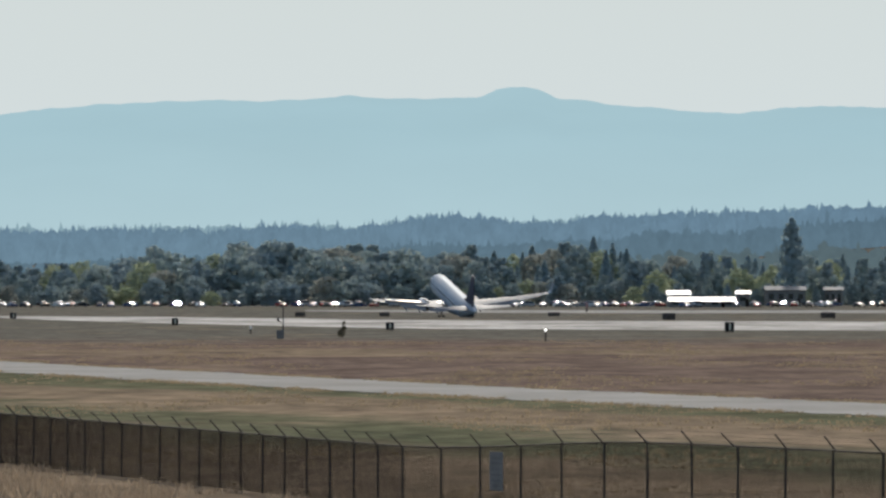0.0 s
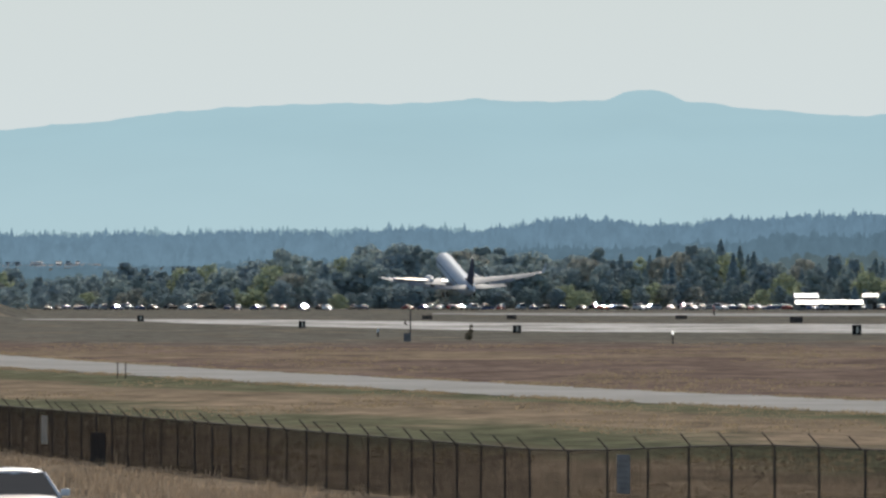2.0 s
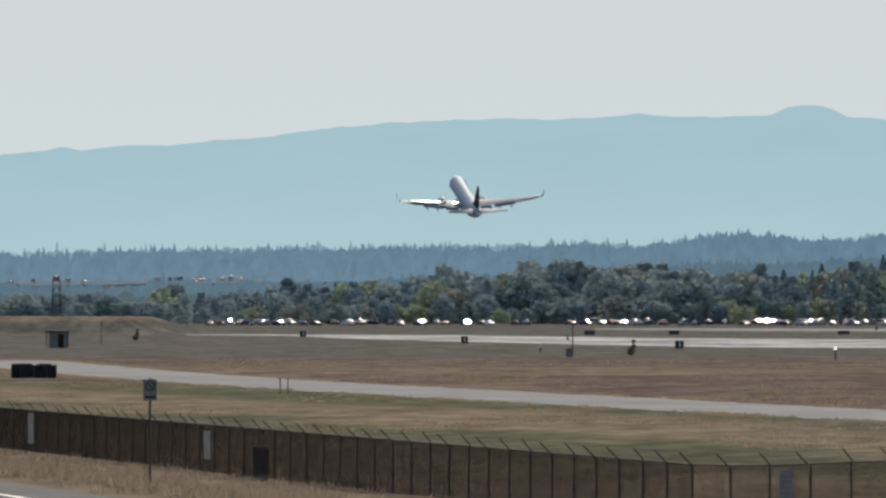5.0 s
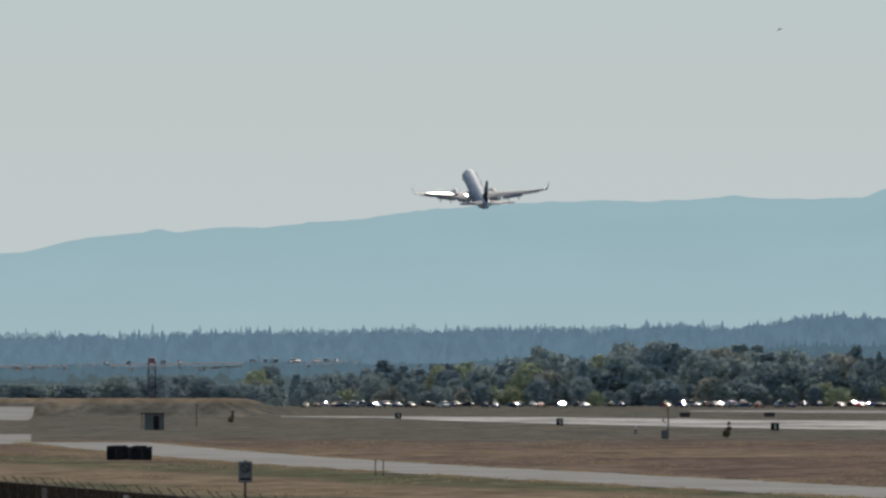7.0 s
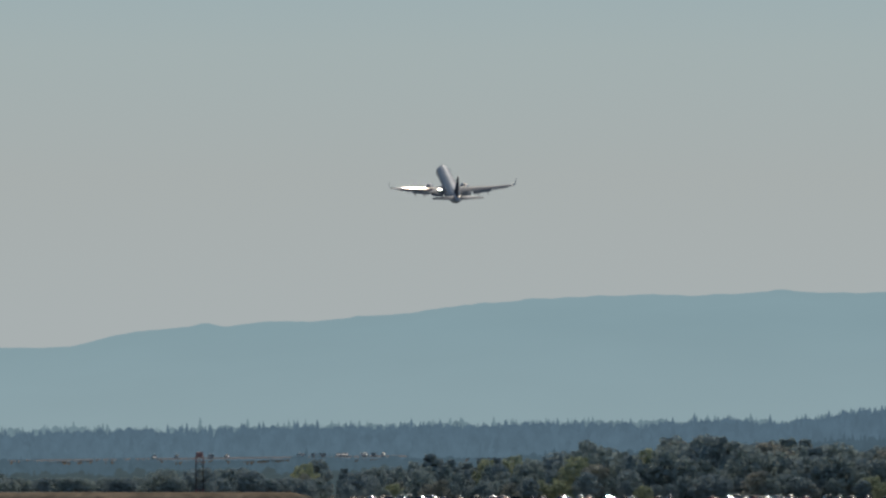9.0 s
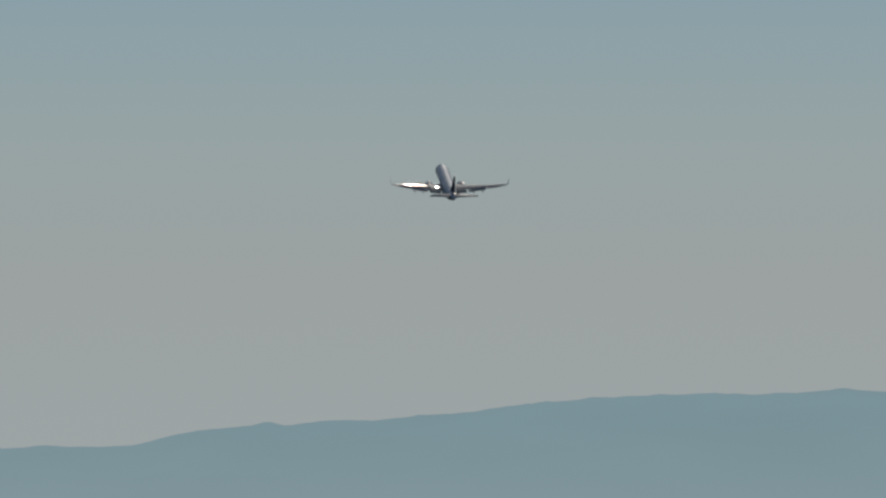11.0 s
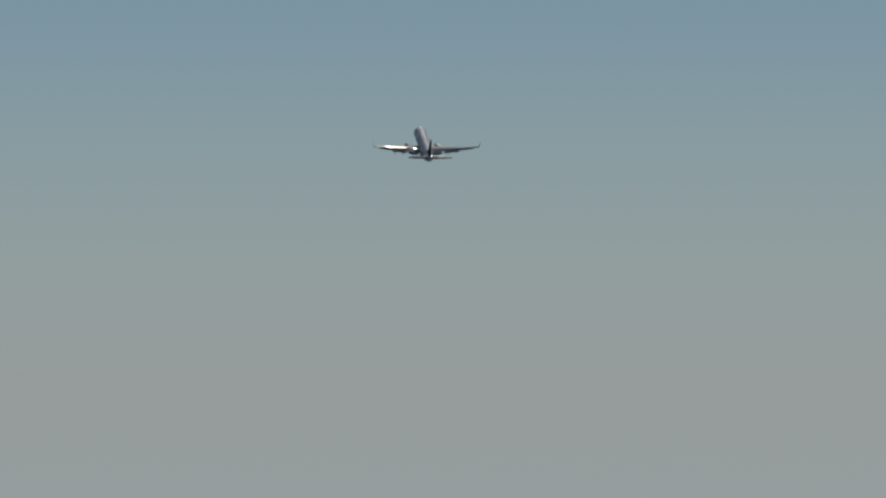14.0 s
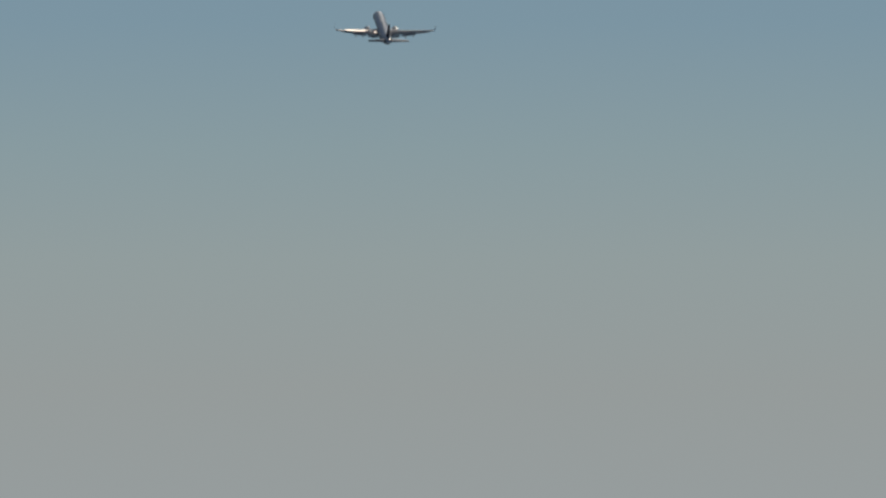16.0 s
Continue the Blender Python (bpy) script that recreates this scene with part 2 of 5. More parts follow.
NEEDLE_HAZED = leafy("needle_hazed", (0.28, 0.36, 0.395), (0.325, 0.40, 0.40), 0.75, 0.4)
FIELD_TUFT = leafy("field_tuft", (0.19, 0.155, 0.1), (0.37, 0.29, 0.19))
DRY_GRASS = leafy("dry_grass", (0.16, 0.122, 0.088), (0.33, 0.262, 0.19))
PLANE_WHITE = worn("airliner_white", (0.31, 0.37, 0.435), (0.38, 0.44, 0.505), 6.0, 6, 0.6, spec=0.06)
PLANE_GREY = worn("wing_grey", (0.19, 0.2, 0.215), (0.27, 0.28, 0.295), 3.0, 6, 0.6, spec=0.1)
PLANE_NAVY = worn("tail_navy", (0.012, 0.016, 0.035), (0.025, 0.03, 0.06), 3.0, 6, 0.65, spec=0.12)
PLANE_METAL = principled("bare_aluminium", (0.82, 0.82, 0.82), 0.3, 1.0)
POLISHED = principled("polished_aluminium", (0.9, 0.9, 0.9), 0.05, 1.0)
SHEEN = principled("brushed_aluminium", (0.9, 0.9, 0.9), 0.17, 1.0)
# Mirror metal for the glints added to parked cars.
GLINT_METAL = principled("glint_metal", (0.85, 0.85, 0.85), 0.12, 1.0)
ROOF_DULL = worn("dull_metal_roof", (0.2, 0.2, 0.2), (0.32, 0.32, 0.31), 5.0, 9, 0.8, spec=0.1)
ENGINE_DARK = principled("engine_core", (0.05, 0.05, 0.05), 0.45, 0.8)
BIRD_DARK = worn("dark_feathers", (0.03, 0.03, 0.035), (0.07, 0.065, 0.06), 0.1, 9, 0.8)
RUBBER = worn("rubber", (0.015, 0.015, 0.015), (0.035, 0.035, 0.035), 0.3, 9, 0.85)
GLASS_DARK = principled("tinted_glass", (0.012, 0.02, 0.02), 0.08, 0.0, 0.35)
CHROME = principled("chrome", (0.7, 0.7, 0.7), 0.12, 1.0)
LAMP_GLASS = principled("headlamp_glass", (0.55, 0.55, 0.55), 0.1, 0.3, 0.8)
LAMP_ON = principled("lit_lamp_head", (0.8, 0.8, 0.8), 0.4)
LAMP_ON.node_tree.nodes["Principled BSDF"].inputs["Emission Color"].default_value = (1, 0.97, 0.9, 1)
LAMP_ON.node_tree.nodes["Principled BSDF"].inputs["Emission Strength"].default_value = 1.2
PAINTS = {
    "white": principled("car_white", (0.6, 0.6, 0.6), 0.2, 0.0, 0.6),
    "dark green": principled("car_dark_green", (0.02, 0.042, 0.044), 0.35, 0.0, 0.004),
    "silver": principled("car_silver", (0.26, 0.27, 0.28), 0.22, 0.5),
    "black": principled("car_black", (0.015, 0.015, 0.017), 0.26, 0.0, 0.1),
    "red": principled("car_red", (0.22, 0.02, 0.02), 0.26, 0.0, 0.1),
    "blue": principled("car_blue", (0.03, 0.06, 0.14), 0.26, 0.1, 0.1),
}
# Emits the haze over the hills as colour, paler at the foot.
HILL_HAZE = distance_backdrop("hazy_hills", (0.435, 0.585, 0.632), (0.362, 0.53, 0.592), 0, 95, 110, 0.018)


# ---------------------------------------------------------------- mesh helpers
def mesh_of(name, verts, faces, material, smooth=False):
    me = bpy.data.meshes.new(name)
    me.from_pydata([tuple(v) for v in verts], [], [tuple(f) for f in faces])
    me.materials.append(material)
    if smooth:
        me.polygons.foreach_set("use_smooth", [True] * len(me.polygons))
    me.update()
    return me


def part(name, bm, material, parent, label="", smooth=False, at=None):
    """Links a bmesh (or a ready mesh) as one mesh object under a thing or a part."""
    if isinstance(bm, bpy.types.Mesh):
        me = bm
    else:
        me = bpy.data.meshes.new(name)
        bmesh.ops.recalc_face_normals(bm, faces=bm.faces)
        bm.to_mesh(me)
        bm.free()
        me.materials.append(material)
        if smooth:
            me.polygons.foreach_set("use_smooth", [True] * len(me.polygons))
    ob = new(name, me)
    ob.parent = parent
    if at is not None:
        ob.matrix_basis = at
    if label:
        ob["label"] = label
    return ob


def thing(name, label, category, m=None, group="", kind=""):
    ob = new(name)
    ob.empty_display_size = 0.5
    if m is not None:
        ob.matrix_basis = m
    return tagged(ob, label, category, group, kind)


def box(bm, cx, cy, cz, sx, sy, sz, bevel=0.0, m=None):
    r = bmesh.ops.create_cube(bm, size=1.0, matrix=(m or Matrix()) @ Matrix.LocRotScale((cx, cy, cz), None, (sx, sy, sz)))
    if bevel:
        edges = list({e for v in r["verts"] for e in v.link_edges})
        bmesh.ops.bevel(bm, geom=edges, offset=bevel, segments=2, affect="EDGES", profile=0.6)
    return bm


def rod(bm, a, b, r0, r1=None, n=8):
    """A round bar from a to b."""
    a, b = Vector(a), Vector(b)
    d = b - a
    m = Matrix.Translation((a + b) / 2) @ d.to_track_quat("Z", "Y").to_matrix().to_4x4()
    bmesh.ops.create_cone(bm, cap_ends=True, segments=n, radius1=r0, radius2=r0 if r1 is None else r1, depth=d.length, matrix=m)
    return bm


def loft(bm, rings, cap=True):
    """Skins closed rings of equal count, one after another."""
    vs = [[bm.verts.new(p) for p in ring] for ring in rings]
    n = len(vs[0])
    for a, b in zip(vs, vs[1:]):
        for i in range(n):
            bm.faces.new((a[i], a[(i + 1) % n], b[(i + 1) % n], b[i]))
    if cap:
        bm.faces.new(vs[0][::-1])
        bm.faces.new(vs[-1])
    return bm


def ease(x, lo, hi):
    k = min(1.0, max(0.0, (x - lo) / (hi - lo)))
    return k * k * (3 - 2 * k)


# ---------------------------------------------------------------- ground
def lane_x(y):
    """The middle of the lane that comes towards the camera, on the road along the fence."""
    return -7.77 - 0.19 * (y - 143.7) if y < 200 else -18.47 - 0.25 * (y - 200)


def height(x, y):
    u = x - lane_x(y)
    z = 1.25 * (1 - ease(u, 5, 20))
    z += 0.45 * ease(x, -1, 6) * ease(y, 140, 170) * (1 - ease(y, 222, 250))
    # berm beyond the runway's end
    z += 3.4 * ease(y, 1535, 1570) * (1 - ease(y, 1640, 1700)) * (1 - ease(x, -122, -108))
    if y > 2440:
        k = x / y * 14023 + 784
        z += float(np.interp(k, (-1000, 100, 800, 1300, 1600), (2.5, 5, 10, 16, 21))) * ease(y, 2440, 3000) + 11 * ease(y, 3300, 3800)
    return z


def build_ground():
    ys = sorted({*range(-700, 100, 50), *range(100, 520, 6), *range(520, 1500, 35), *range(1500, 1720, 8), *range(1720, 2500, 60), *range(2500, 4951, 90)})
    xs = sorted({*range(-3000, -300, 300), *range(-300, -126, 12), *[-126 + 2.5 * i for i in range(75)], *range(62, 300, 16), *range(300, 3001, 300)})
    verts = [(x, y, height(x, y) + 0.05 * noise.noise((x * 0.06, y * 0.03, 0)) * (0 < y < 480) * (x - lane_x(y) > 5)) for y in ys for x in xs]
    n = len(xs)
    faces = [(j * n + i, j * n + i + 1, (j + 1) * n + i + 1, (j + 1) * n + i) for j in range(len(ys) - 1) for i in range(n - 1)]
    g = new("ground", mesh_of("ground", verts, faces, GRASS, True))
    tagged(g, "dry straw and brown airfield grass with green patches", "ground", kind="structure")


def strip(name, label, rows, material, category, lift=0.04):
    """A paved strip between two edges: rows of (left x, right x, left y, right y), draped just over the ground."""
    verts, faces = [], []
    for xl, xr, yl, yr in rows:
        for k in range(5):
            x, y = xl + (xr - xl) * k / 4, yl + (yr - yl) * k / 4
            verts.append((x, y, height(x, y) + lift))
    for j in range(len(rows) - 1):
        for k in range(4):
            a = j * 5 + k
            faces.append((a, a + 1, a + 6, a + 5))
    ob = new(name, mesh_of(name, verts, faces, material))
    return tagged(ob, label, category, kind="structure")


def band(name, label, line, width, material, category, lift=0.04, ragged=0.0):
    """A paved strip of one width along a line of plan points; ragged: how far grass eats into its edges."""
    rows = []
    rr = random.Random(len(line))
    if ragged:
        full = []
        for (x0, y0), (x1, y1) in zip(line, line[1:]):
            n = max(1, int(math.hypot(x1 - x0, y1 - y0) / 2.2))
            full += [(x0 + (x1 - x0) * k / n, y0 + (y1 - y0) * k / n) for k in range(n)]
        line = full + [line[-1]]
    for i, (x, y) in enumerate(line):
        a, b = Vector(line[max(0, i - 1)]), Vector(line[min(len(line) - 1, i + 1)])
        d = (b - a).normalized()
        l, r = width / 2 + ragged * rr.uniform(-1, 1), width / 2 + ragged * rr.uniform(-1, 1)
        rows.append((x + d.y * l, x - d.y * r, y - d.x * l, y + d.x * r))
    return strip(name, label, rows, material, category, lift)


TAXI = [(58, 310), (40.5, 352), (22.5, 403), (0.5, 477), (-16, 541), (-34, 612), (-51, 690), (-66, 772), (-81, 862)]


def build_pavements():
    road = [(lane_x(y) - 2.0, y) for y in range(-300, 700, 10)]
    band("road", "grey asphalt airport road with a worn surface", road, 13.0, ASPHALT, "road", 0.02)
    band("road_edge_line", "worn white edge line on the asphalt road", [(lane_x(y) + 2.1, y) for y in range(-300, 700, 10)], 0.16, LINE_PAINT, "road marking", 0.028)
    band("road_centre_line", "worn white centre line on the asphalt road", [(lane_x(y) - 2.0, y) for y in range(-300, 700, 10)], 0.16, LINE_PAINT, "road marking", 0.028)
    fine = []
    for (x0, y0), (x1, y1) in zip(TAXI, TAXI[1:]):
        fine += [(x0 + (x1 - x0) * k / 4, y0 + (y1 - y0) * k / 4) for k in range(4)]
    band("taxiway", "pale concrete taxiway crossing the dry grass", fine + [TAXI[-1]], 14.5, CONCRETE, "taxiway", 0.04, 0.9)
    strip("service_road", "short pale stretch of service road", [(-170, -170, 833, 997), (-84, -100.5, 833, 997)], CONCRETE, "road")
    strip("apron_road", "pale pavement beside the grass bank", [(-300, -300, 1372, 1844), (-139, -183, 1372, 1844)], CONCRETE, "pavement")
    # the runway and the taxiway behind it
    strip("runway", "sun-bleached pale runway with sun glitter put into its tone", [
        (-104.6, -106.8, 1514, 1545), (-82.2, -85.9, 1470, 1537), (-66.9, -74.6, 1371, 1529), (-43.7, -52.0, 1266, 1507), (-20.3, -25.0, 1169, 1435), (0.0, 0.0, 1112, 1371), (24.6, 30.3, 1092, 1344), (60.0, 73.9, 1072, 1321), (119.4, 147.9, 1036, 1284)],
        RUNWAY, "runway")
    strip("parallel_taxiway", "pale taxiway beyond the runway", [
        (-31.4, -32.7, 1805, 1879), (0.0, 0.0, 1720, 1879), (38.0, 41.9, 1688, 1860), (95.1, 104.0, 1701, 1860), (194.5, 214.4, 1688, 1860)],
        CONCRETE, "taxiway")


# ---------------------------------------------------------------- far backdrop
RIDGE_X = (-1600, -1000, -800, -640, -560, -400, -100, 150, 330, 600, 860, 1000, 1100, 1300, 1420, 1600, 2400)
RIDGE_E = (215, 226, 230, 231, 255, 268, 285, 316, 321, 325, 327, 325, 313, 298, 314, 309, 285)


def ridge_z(x):
    """The crest of the hills, 4700 m off, from the broad swell, one flat-topped knoll and small noise."""
    k = x * 14023 / 4700 + 784
    e = float(np.interp([k - 40, k, k + 40], RIDGE_X, RIDGE_E).mean())
    e += 20 * math.exp(-((k - 918) / 58) ** 4) + 7 * math.exp(-((k + 401) / 22) ** 2) + 5 * math.exp(-((k - 620) / 40) ** 2)
    e += 4.5 * noise.noise((k * 0.012, 3.1, 0)) + 2.2 * noise.noise((k * 0.05, 7.7, 0))
    return 6.5 + e * 4700 / 14023


def build_hills():
    verts, faces = [], []
    xs = [-900 + 4 * i for i in range(440)]
    prof = ((4250, 0.0), (4330, 0.18), (4420, 0.42), (4520, 0.68), (4620, 0.88), (4700, 1.0), (4800, 0.6), (4930, 0.0))
    for x in xs:
        top = ridge_z(x * 1.0)
        for y, k in prof:
            w = 0 if k in (0.0, 1.0) else 5 * noise.noise((x * 0.012, y * 0.02, 1.5))
            verts.append((x * y / 4700, y, top * k + w))
    n = len(prof)
    for i in range(len(xs) - 1):
        for j in range(n - 1):
            a = i * n + j
            faces.append((a, a + n, a + n + 1, a + 1))
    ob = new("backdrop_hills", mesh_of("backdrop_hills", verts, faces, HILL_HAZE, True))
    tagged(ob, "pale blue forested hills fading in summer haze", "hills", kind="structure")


def conifer_points(rng, x, y, z, h, w, verts, faces):
    """One far conifer: three ragged skirts and a pointed top."""
    crown = min(h, 4.6 * w)
    foot = z + h - crown
    for k in range(4):
        z0, z1 = foot + crown * (0.05 + 0.22 * k), foot + crown * (0.42 + 0.195 * k)
        if k == 0:
            z0 = z
        r = w * (1 - 0.22 * k) * rng.uniform(0.85, 1.15)
        base = len(verts)
        a0 = rng.uniform(0, 6.28)
        for i in range(7):
            a = a0 + i * 0.8976
            q = r * rng.uniform(0.7, 1.2)
            verts.append((x + math.cos(a) * q, y + math.sin(a) * q, z0 + rng.uniform(-0.04, 0.04) * h))
        verts.append((x + rng.uniform(-0.1, 0.1), y, min(z1, z + h)))
        faces += [(base + i, base + (i + 1) % 7, base + 7) for i in range(7)]


def broadleaf_points(rng, x, y, z, h, w, verts, faces):
    """One far broad crown: a bunch of ragged lumps."""
    for k in range(5):
        cx, cy = x + rng.uniform(-0.6, 0.6) * w, y + rng.uniform(-0.5, 0.5) * w
        cz, r = z + h * rng.uniform(0.4, 0.78), w * rng.uniform(0.45, 0.7)
        base = len(verts)
        for zz, rr in ((-0.75, 0.55), (-0.1, 1.0), (0.55, 0.75)):
            for i in range(7):
                a = i * 0.8976 + zz
                q = r * rr * rng.uniform(0.8, 1.2)
                verts.append((cx + math.cos(a) * q, cy + math.sin(a) * q, cz + zz * r * rng.uniform(0.8, 1.15)))
        verts.append((cx, cy, cz + r))
        verts.append((cx, cy, z))
        for ring in range(2):
            o = base + ring * 7
            faces += [(o + i, o + (i + 1) % 7, o + 7 + (i + 1) % 7, o + 7 + i) for i in range(7)]
        o = base + 14
        faces += [(o + i, o + (i + 1) % 7, base + 21) for i in range(7)]
        faces += [(base + (i + 1) % 7, base + i, base + 22) for i in range(7)]


def woods(name, label, seed, count, x0, x1, y0, y1, hmin, hmax, broad, low, high, swell):
    rng = random.Random(seed)
    verts, faces = [], []
    for _ in range(count):
        y = rng.uniform(y0, y1)
        x = rng.uniform(x0, x1) * y / y1
        patch = noise.noise((x * 0.03, y * 0.006, seed)) + 0.6 * noise.noise((x * 0.11, y * 0.02, seed + 4))
        h = rng.uniform(hmin, hmax) + 0.2 * hmax * patch + (hmax * rng.uniform(0.05, 0.25) if rng.random() < 0.012 else 0)
        z = height(x, y) - 1
        h = max(h, swell(x / y * 14023 + 784) - hmax + h - z)
        if rng.random() < broad + 0.35 * noise.noise((x * 0.02, y * 0.01, seed + 9)):
            broadleaf_points(rng, x, y, z, h, hmax * 0.26, verts, faces)
        else:
            conifer_points(rng, x, y, z, h * rng.uniform(0.9, 1.0), hmax * rng.uniform(0.17, 0.25), verts, faces)
    # The woods glow with the haze's colour instead of reflecting light.
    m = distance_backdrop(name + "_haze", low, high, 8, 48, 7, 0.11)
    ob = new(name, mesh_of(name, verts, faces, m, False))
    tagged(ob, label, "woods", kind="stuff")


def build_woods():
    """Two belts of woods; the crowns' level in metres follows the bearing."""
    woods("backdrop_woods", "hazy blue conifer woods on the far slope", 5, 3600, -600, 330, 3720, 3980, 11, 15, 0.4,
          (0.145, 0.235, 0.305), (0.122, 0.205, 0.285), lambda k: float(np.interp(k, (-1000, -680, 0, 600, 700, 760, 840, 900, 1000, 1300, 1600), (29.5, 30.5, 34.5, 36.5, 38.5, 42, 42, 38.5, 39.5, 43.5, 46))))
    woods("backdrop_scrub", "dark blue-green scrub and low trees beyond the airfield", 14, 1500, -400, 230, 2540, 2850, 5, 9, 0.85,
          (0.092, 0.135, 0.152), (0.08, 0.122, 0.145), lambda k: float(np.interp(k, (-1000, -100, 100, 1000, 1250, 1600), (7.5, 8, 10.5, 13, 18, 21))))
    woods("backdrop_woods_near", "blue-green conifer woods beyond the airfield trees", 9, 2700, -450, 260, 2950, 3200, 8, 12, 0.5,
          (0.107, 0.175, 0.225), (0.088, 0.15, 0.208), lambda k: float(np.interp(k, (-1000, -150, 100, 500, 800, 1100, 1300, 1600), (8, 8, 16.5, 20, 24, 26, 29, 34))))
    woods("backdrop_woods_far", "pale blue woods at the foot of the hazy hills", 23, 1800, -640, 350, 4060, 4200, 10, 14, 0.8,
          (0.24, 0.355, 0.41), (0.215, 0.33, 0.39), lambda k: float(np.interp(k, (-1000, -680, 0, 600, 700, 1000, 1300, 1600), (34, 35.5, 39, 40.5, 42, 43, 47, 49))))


build_ground()
build_pavements()
build_hills()
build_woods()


# ---------------------------------------------------------------- perimeter fence
FENCE_H, BAY = 1.83, 2.95
CORNER = Vector((-1.147, 226.6))
LEFT_WAY = Vector((-0.257, 1.0)).normalized()
RIGHT_WAY = Vector((0.40, -1.0)).normalized()


def bay_mesh(dz, gap=0.055):
    """Chain link for one bay: two sets of slanting wires between the posts, with dz of rise over its length."""
    verts, faces = [], []
    wr = random.Random(17)
    r, h = 0.0034, FENCE_H - 0.04
    for way in (1, -1):
        s = -h
        while s < BAY:
            a, b = (s, 0.04), (s + h, 0.04 + h)
            lo, hi = max(0.0, a[0]), min(BAY, b[0])
            if hi - lo > 0.03:
                p = [(q, 0.04 + (q - s)) for q in (lo, hi)]
                if way < 0:
                    p = [(BAY - q, z) for q, z in p]
                p = [(q, z + dz * q / BAY) for q, z in p]
                o = len(verts)
                for q, z in p:
                    for k in range(3):
                        an = k * 2.0944
                        verts.append((q - way * 0.7 * r * math.cos(an) * 1.0, r * math.sin(an), z + 0.7 * r * math.cos(an)))
                faces += [(o, o + 1, o + 4, o + 3), (o + 1, o + 2, o + 5, o + 4), (o + 2, o, o + 3, o + 5)]
            s += gap * wr.uniform(0.7, 1.3)
    return mesh_of("chain_link", verts, faces, WIRE)


def build_fence():
    fence = thing("perimeter_fence", "brown weathered chain-link fence with slanted barbed-wire arms", "fence", kind="structure")
    bm = bmesh.new()
    rod(bm, (0, 0, -0.3), (0, 0, FENCE_H + 0.02), 0.034, n=8)
    post_me = part("post", bm, STEEL_DARK, fence).data
    bpy.data.objects.remove(bpy.data.objects["post"])
    bm = bmesh.new()
    rod(bm, (0, 0, FENCE_H - 0.02), (0, 0.36, FENCE_H + 0.36), 0.024, 0.018, n=6)
    arm_me = part("barbed_wire_arm", bm, STEEL_DARK, fence).data
    bpy.data.objects.remove(bpy.data.objects["barbed_wire_arm"])
    flat_bay = bay_mesh(0.0, 0.047)
    rng = random.Random(4)
    for way, n, first in ((LEFT_WAY, 86, 0), (RIGHT_WAY, 19, 1)):
        pts = []
        for i in range(n + 1):
            q = CORNER + way * (BAY * i)
            pts.append(Vector((q.x, q.y, height(q.x, q.y))))
        turn = math.degrees(math.atan2(way.y, way.x))
        # the arms lean out over the road side
        lean_turn = turn if way.y > 0 else turn + 180
        for i, p in enumerate(pts):
            if i or not first:
                at = pose(p.x, p.y, p.z, rng.uniform(-0.6, 0.6), rng.uniform(-0.6, 0.6), turn)
                part("post", post_me, None, fence, at=at)
                part("barbed_wire_arm", arm_me, None, fence, at=pose(p.x, p.y, p.z, rng.uniform(-3, 3), 0, lean_turn))
        for a, b in zip(pts, pts[1:]):
            me = flat_bay if not first else bay_mesh(b.z - a.z, 0.042)
            part("chain_link", me, None, fence, at=pose(a.x, a.y, a.z, 0, 0, turn))
            bm = bmesh.new()
            rod(bm, a + Vector((0, 0, FENCE_H)), b + Vector((0, 0, FENCE_H)), 0.022, n=6)
            part("top_rail", bm, STEEL_DARK, fence)
        out = Vector((-math.sin(radians(lean_turn)), math.cos(radians(lean_turn)), 0))
        for k in (0.12, 0.24, 0.35):
            bm = bmesh.new()
            for a, b in zip(pts, pts[1:]):
                o = out * k + Vector((0, 0, FENCE_H + k))
                rod(bm, a + o, b + o, 0.004, n=3)
            part("barbed_wire", bm, STEEL_DARK, fence)
    return fence


def fence_sign(name, label, face, along, way, z, w, h):
    """A thin panel hung on the fence, on the road side."""
    q = CORNER + way * along
    turn = math.degrees(math.atan2(way.y, way.x))
    side = -0.05 if way.y < 0 else 0.05
    bm = bmesh.new()
    box(bm, 0, side, z + h / 2, w, 0.02, h, 0.006)
    ob = thing(name, label, "sign", pose(q.x, q.y, height(q.x, q.y), 0, 0, turn))
    part("panel", bm, face, ob)
    for dz in (0.12, 0.88):
        bm = bmesh.new()
        box(bm, 0, side * 0.5, z + h * dz, w * 1.02, 0.05, 0.04)
        part("strap", bm, STEEL_DARK, ob)
    return ob


build_fence()
warning = fence_sign("warning_sign", "pale grey warning sign fixed to the chain-link fence", SIGN_GREY, 7.2, RIGHT_WAY, 0.6, 0.95, 1.08)
for row, wide in ((1.5, 0.7), (1.36, 0.78), (1.2, 0.6), (1.04, 0.74), (0.88, 0.7), (0.74, 0.5)):
    text = bmesh.new()
    box(text, 0, -0.064, row, wide, 0.006, 0.055)
    part("text_bar", text, SIGN_TEXT, warning, "dark bar of unreadable writing")
fence_sign("notice_sign", "narrow cream notice panel fixed to the fence", SIGN_WHITE, 75.0, LEFT_WAY, 0.53, 1.25, 1.06)
fence_sign("notice_sign", "narrow cream notice panel on a far bay of the fence", SIGN_WHITE, 116.0, LEFT_WAY, 0.4, 1.4, 1.3)
fence_sign("notice_sign", "dull brown notice panel far along the fence", SIGN_DULL, 139.0, LEFT_WAY, 0.4, 1.5, 1.3)
fence_sign("dark_panel", "dark brown panel covering the lower half of one fence bay", DARK_PANEL, 64.4, LEFT_WAY, 0.04, 2.9, 1.1)


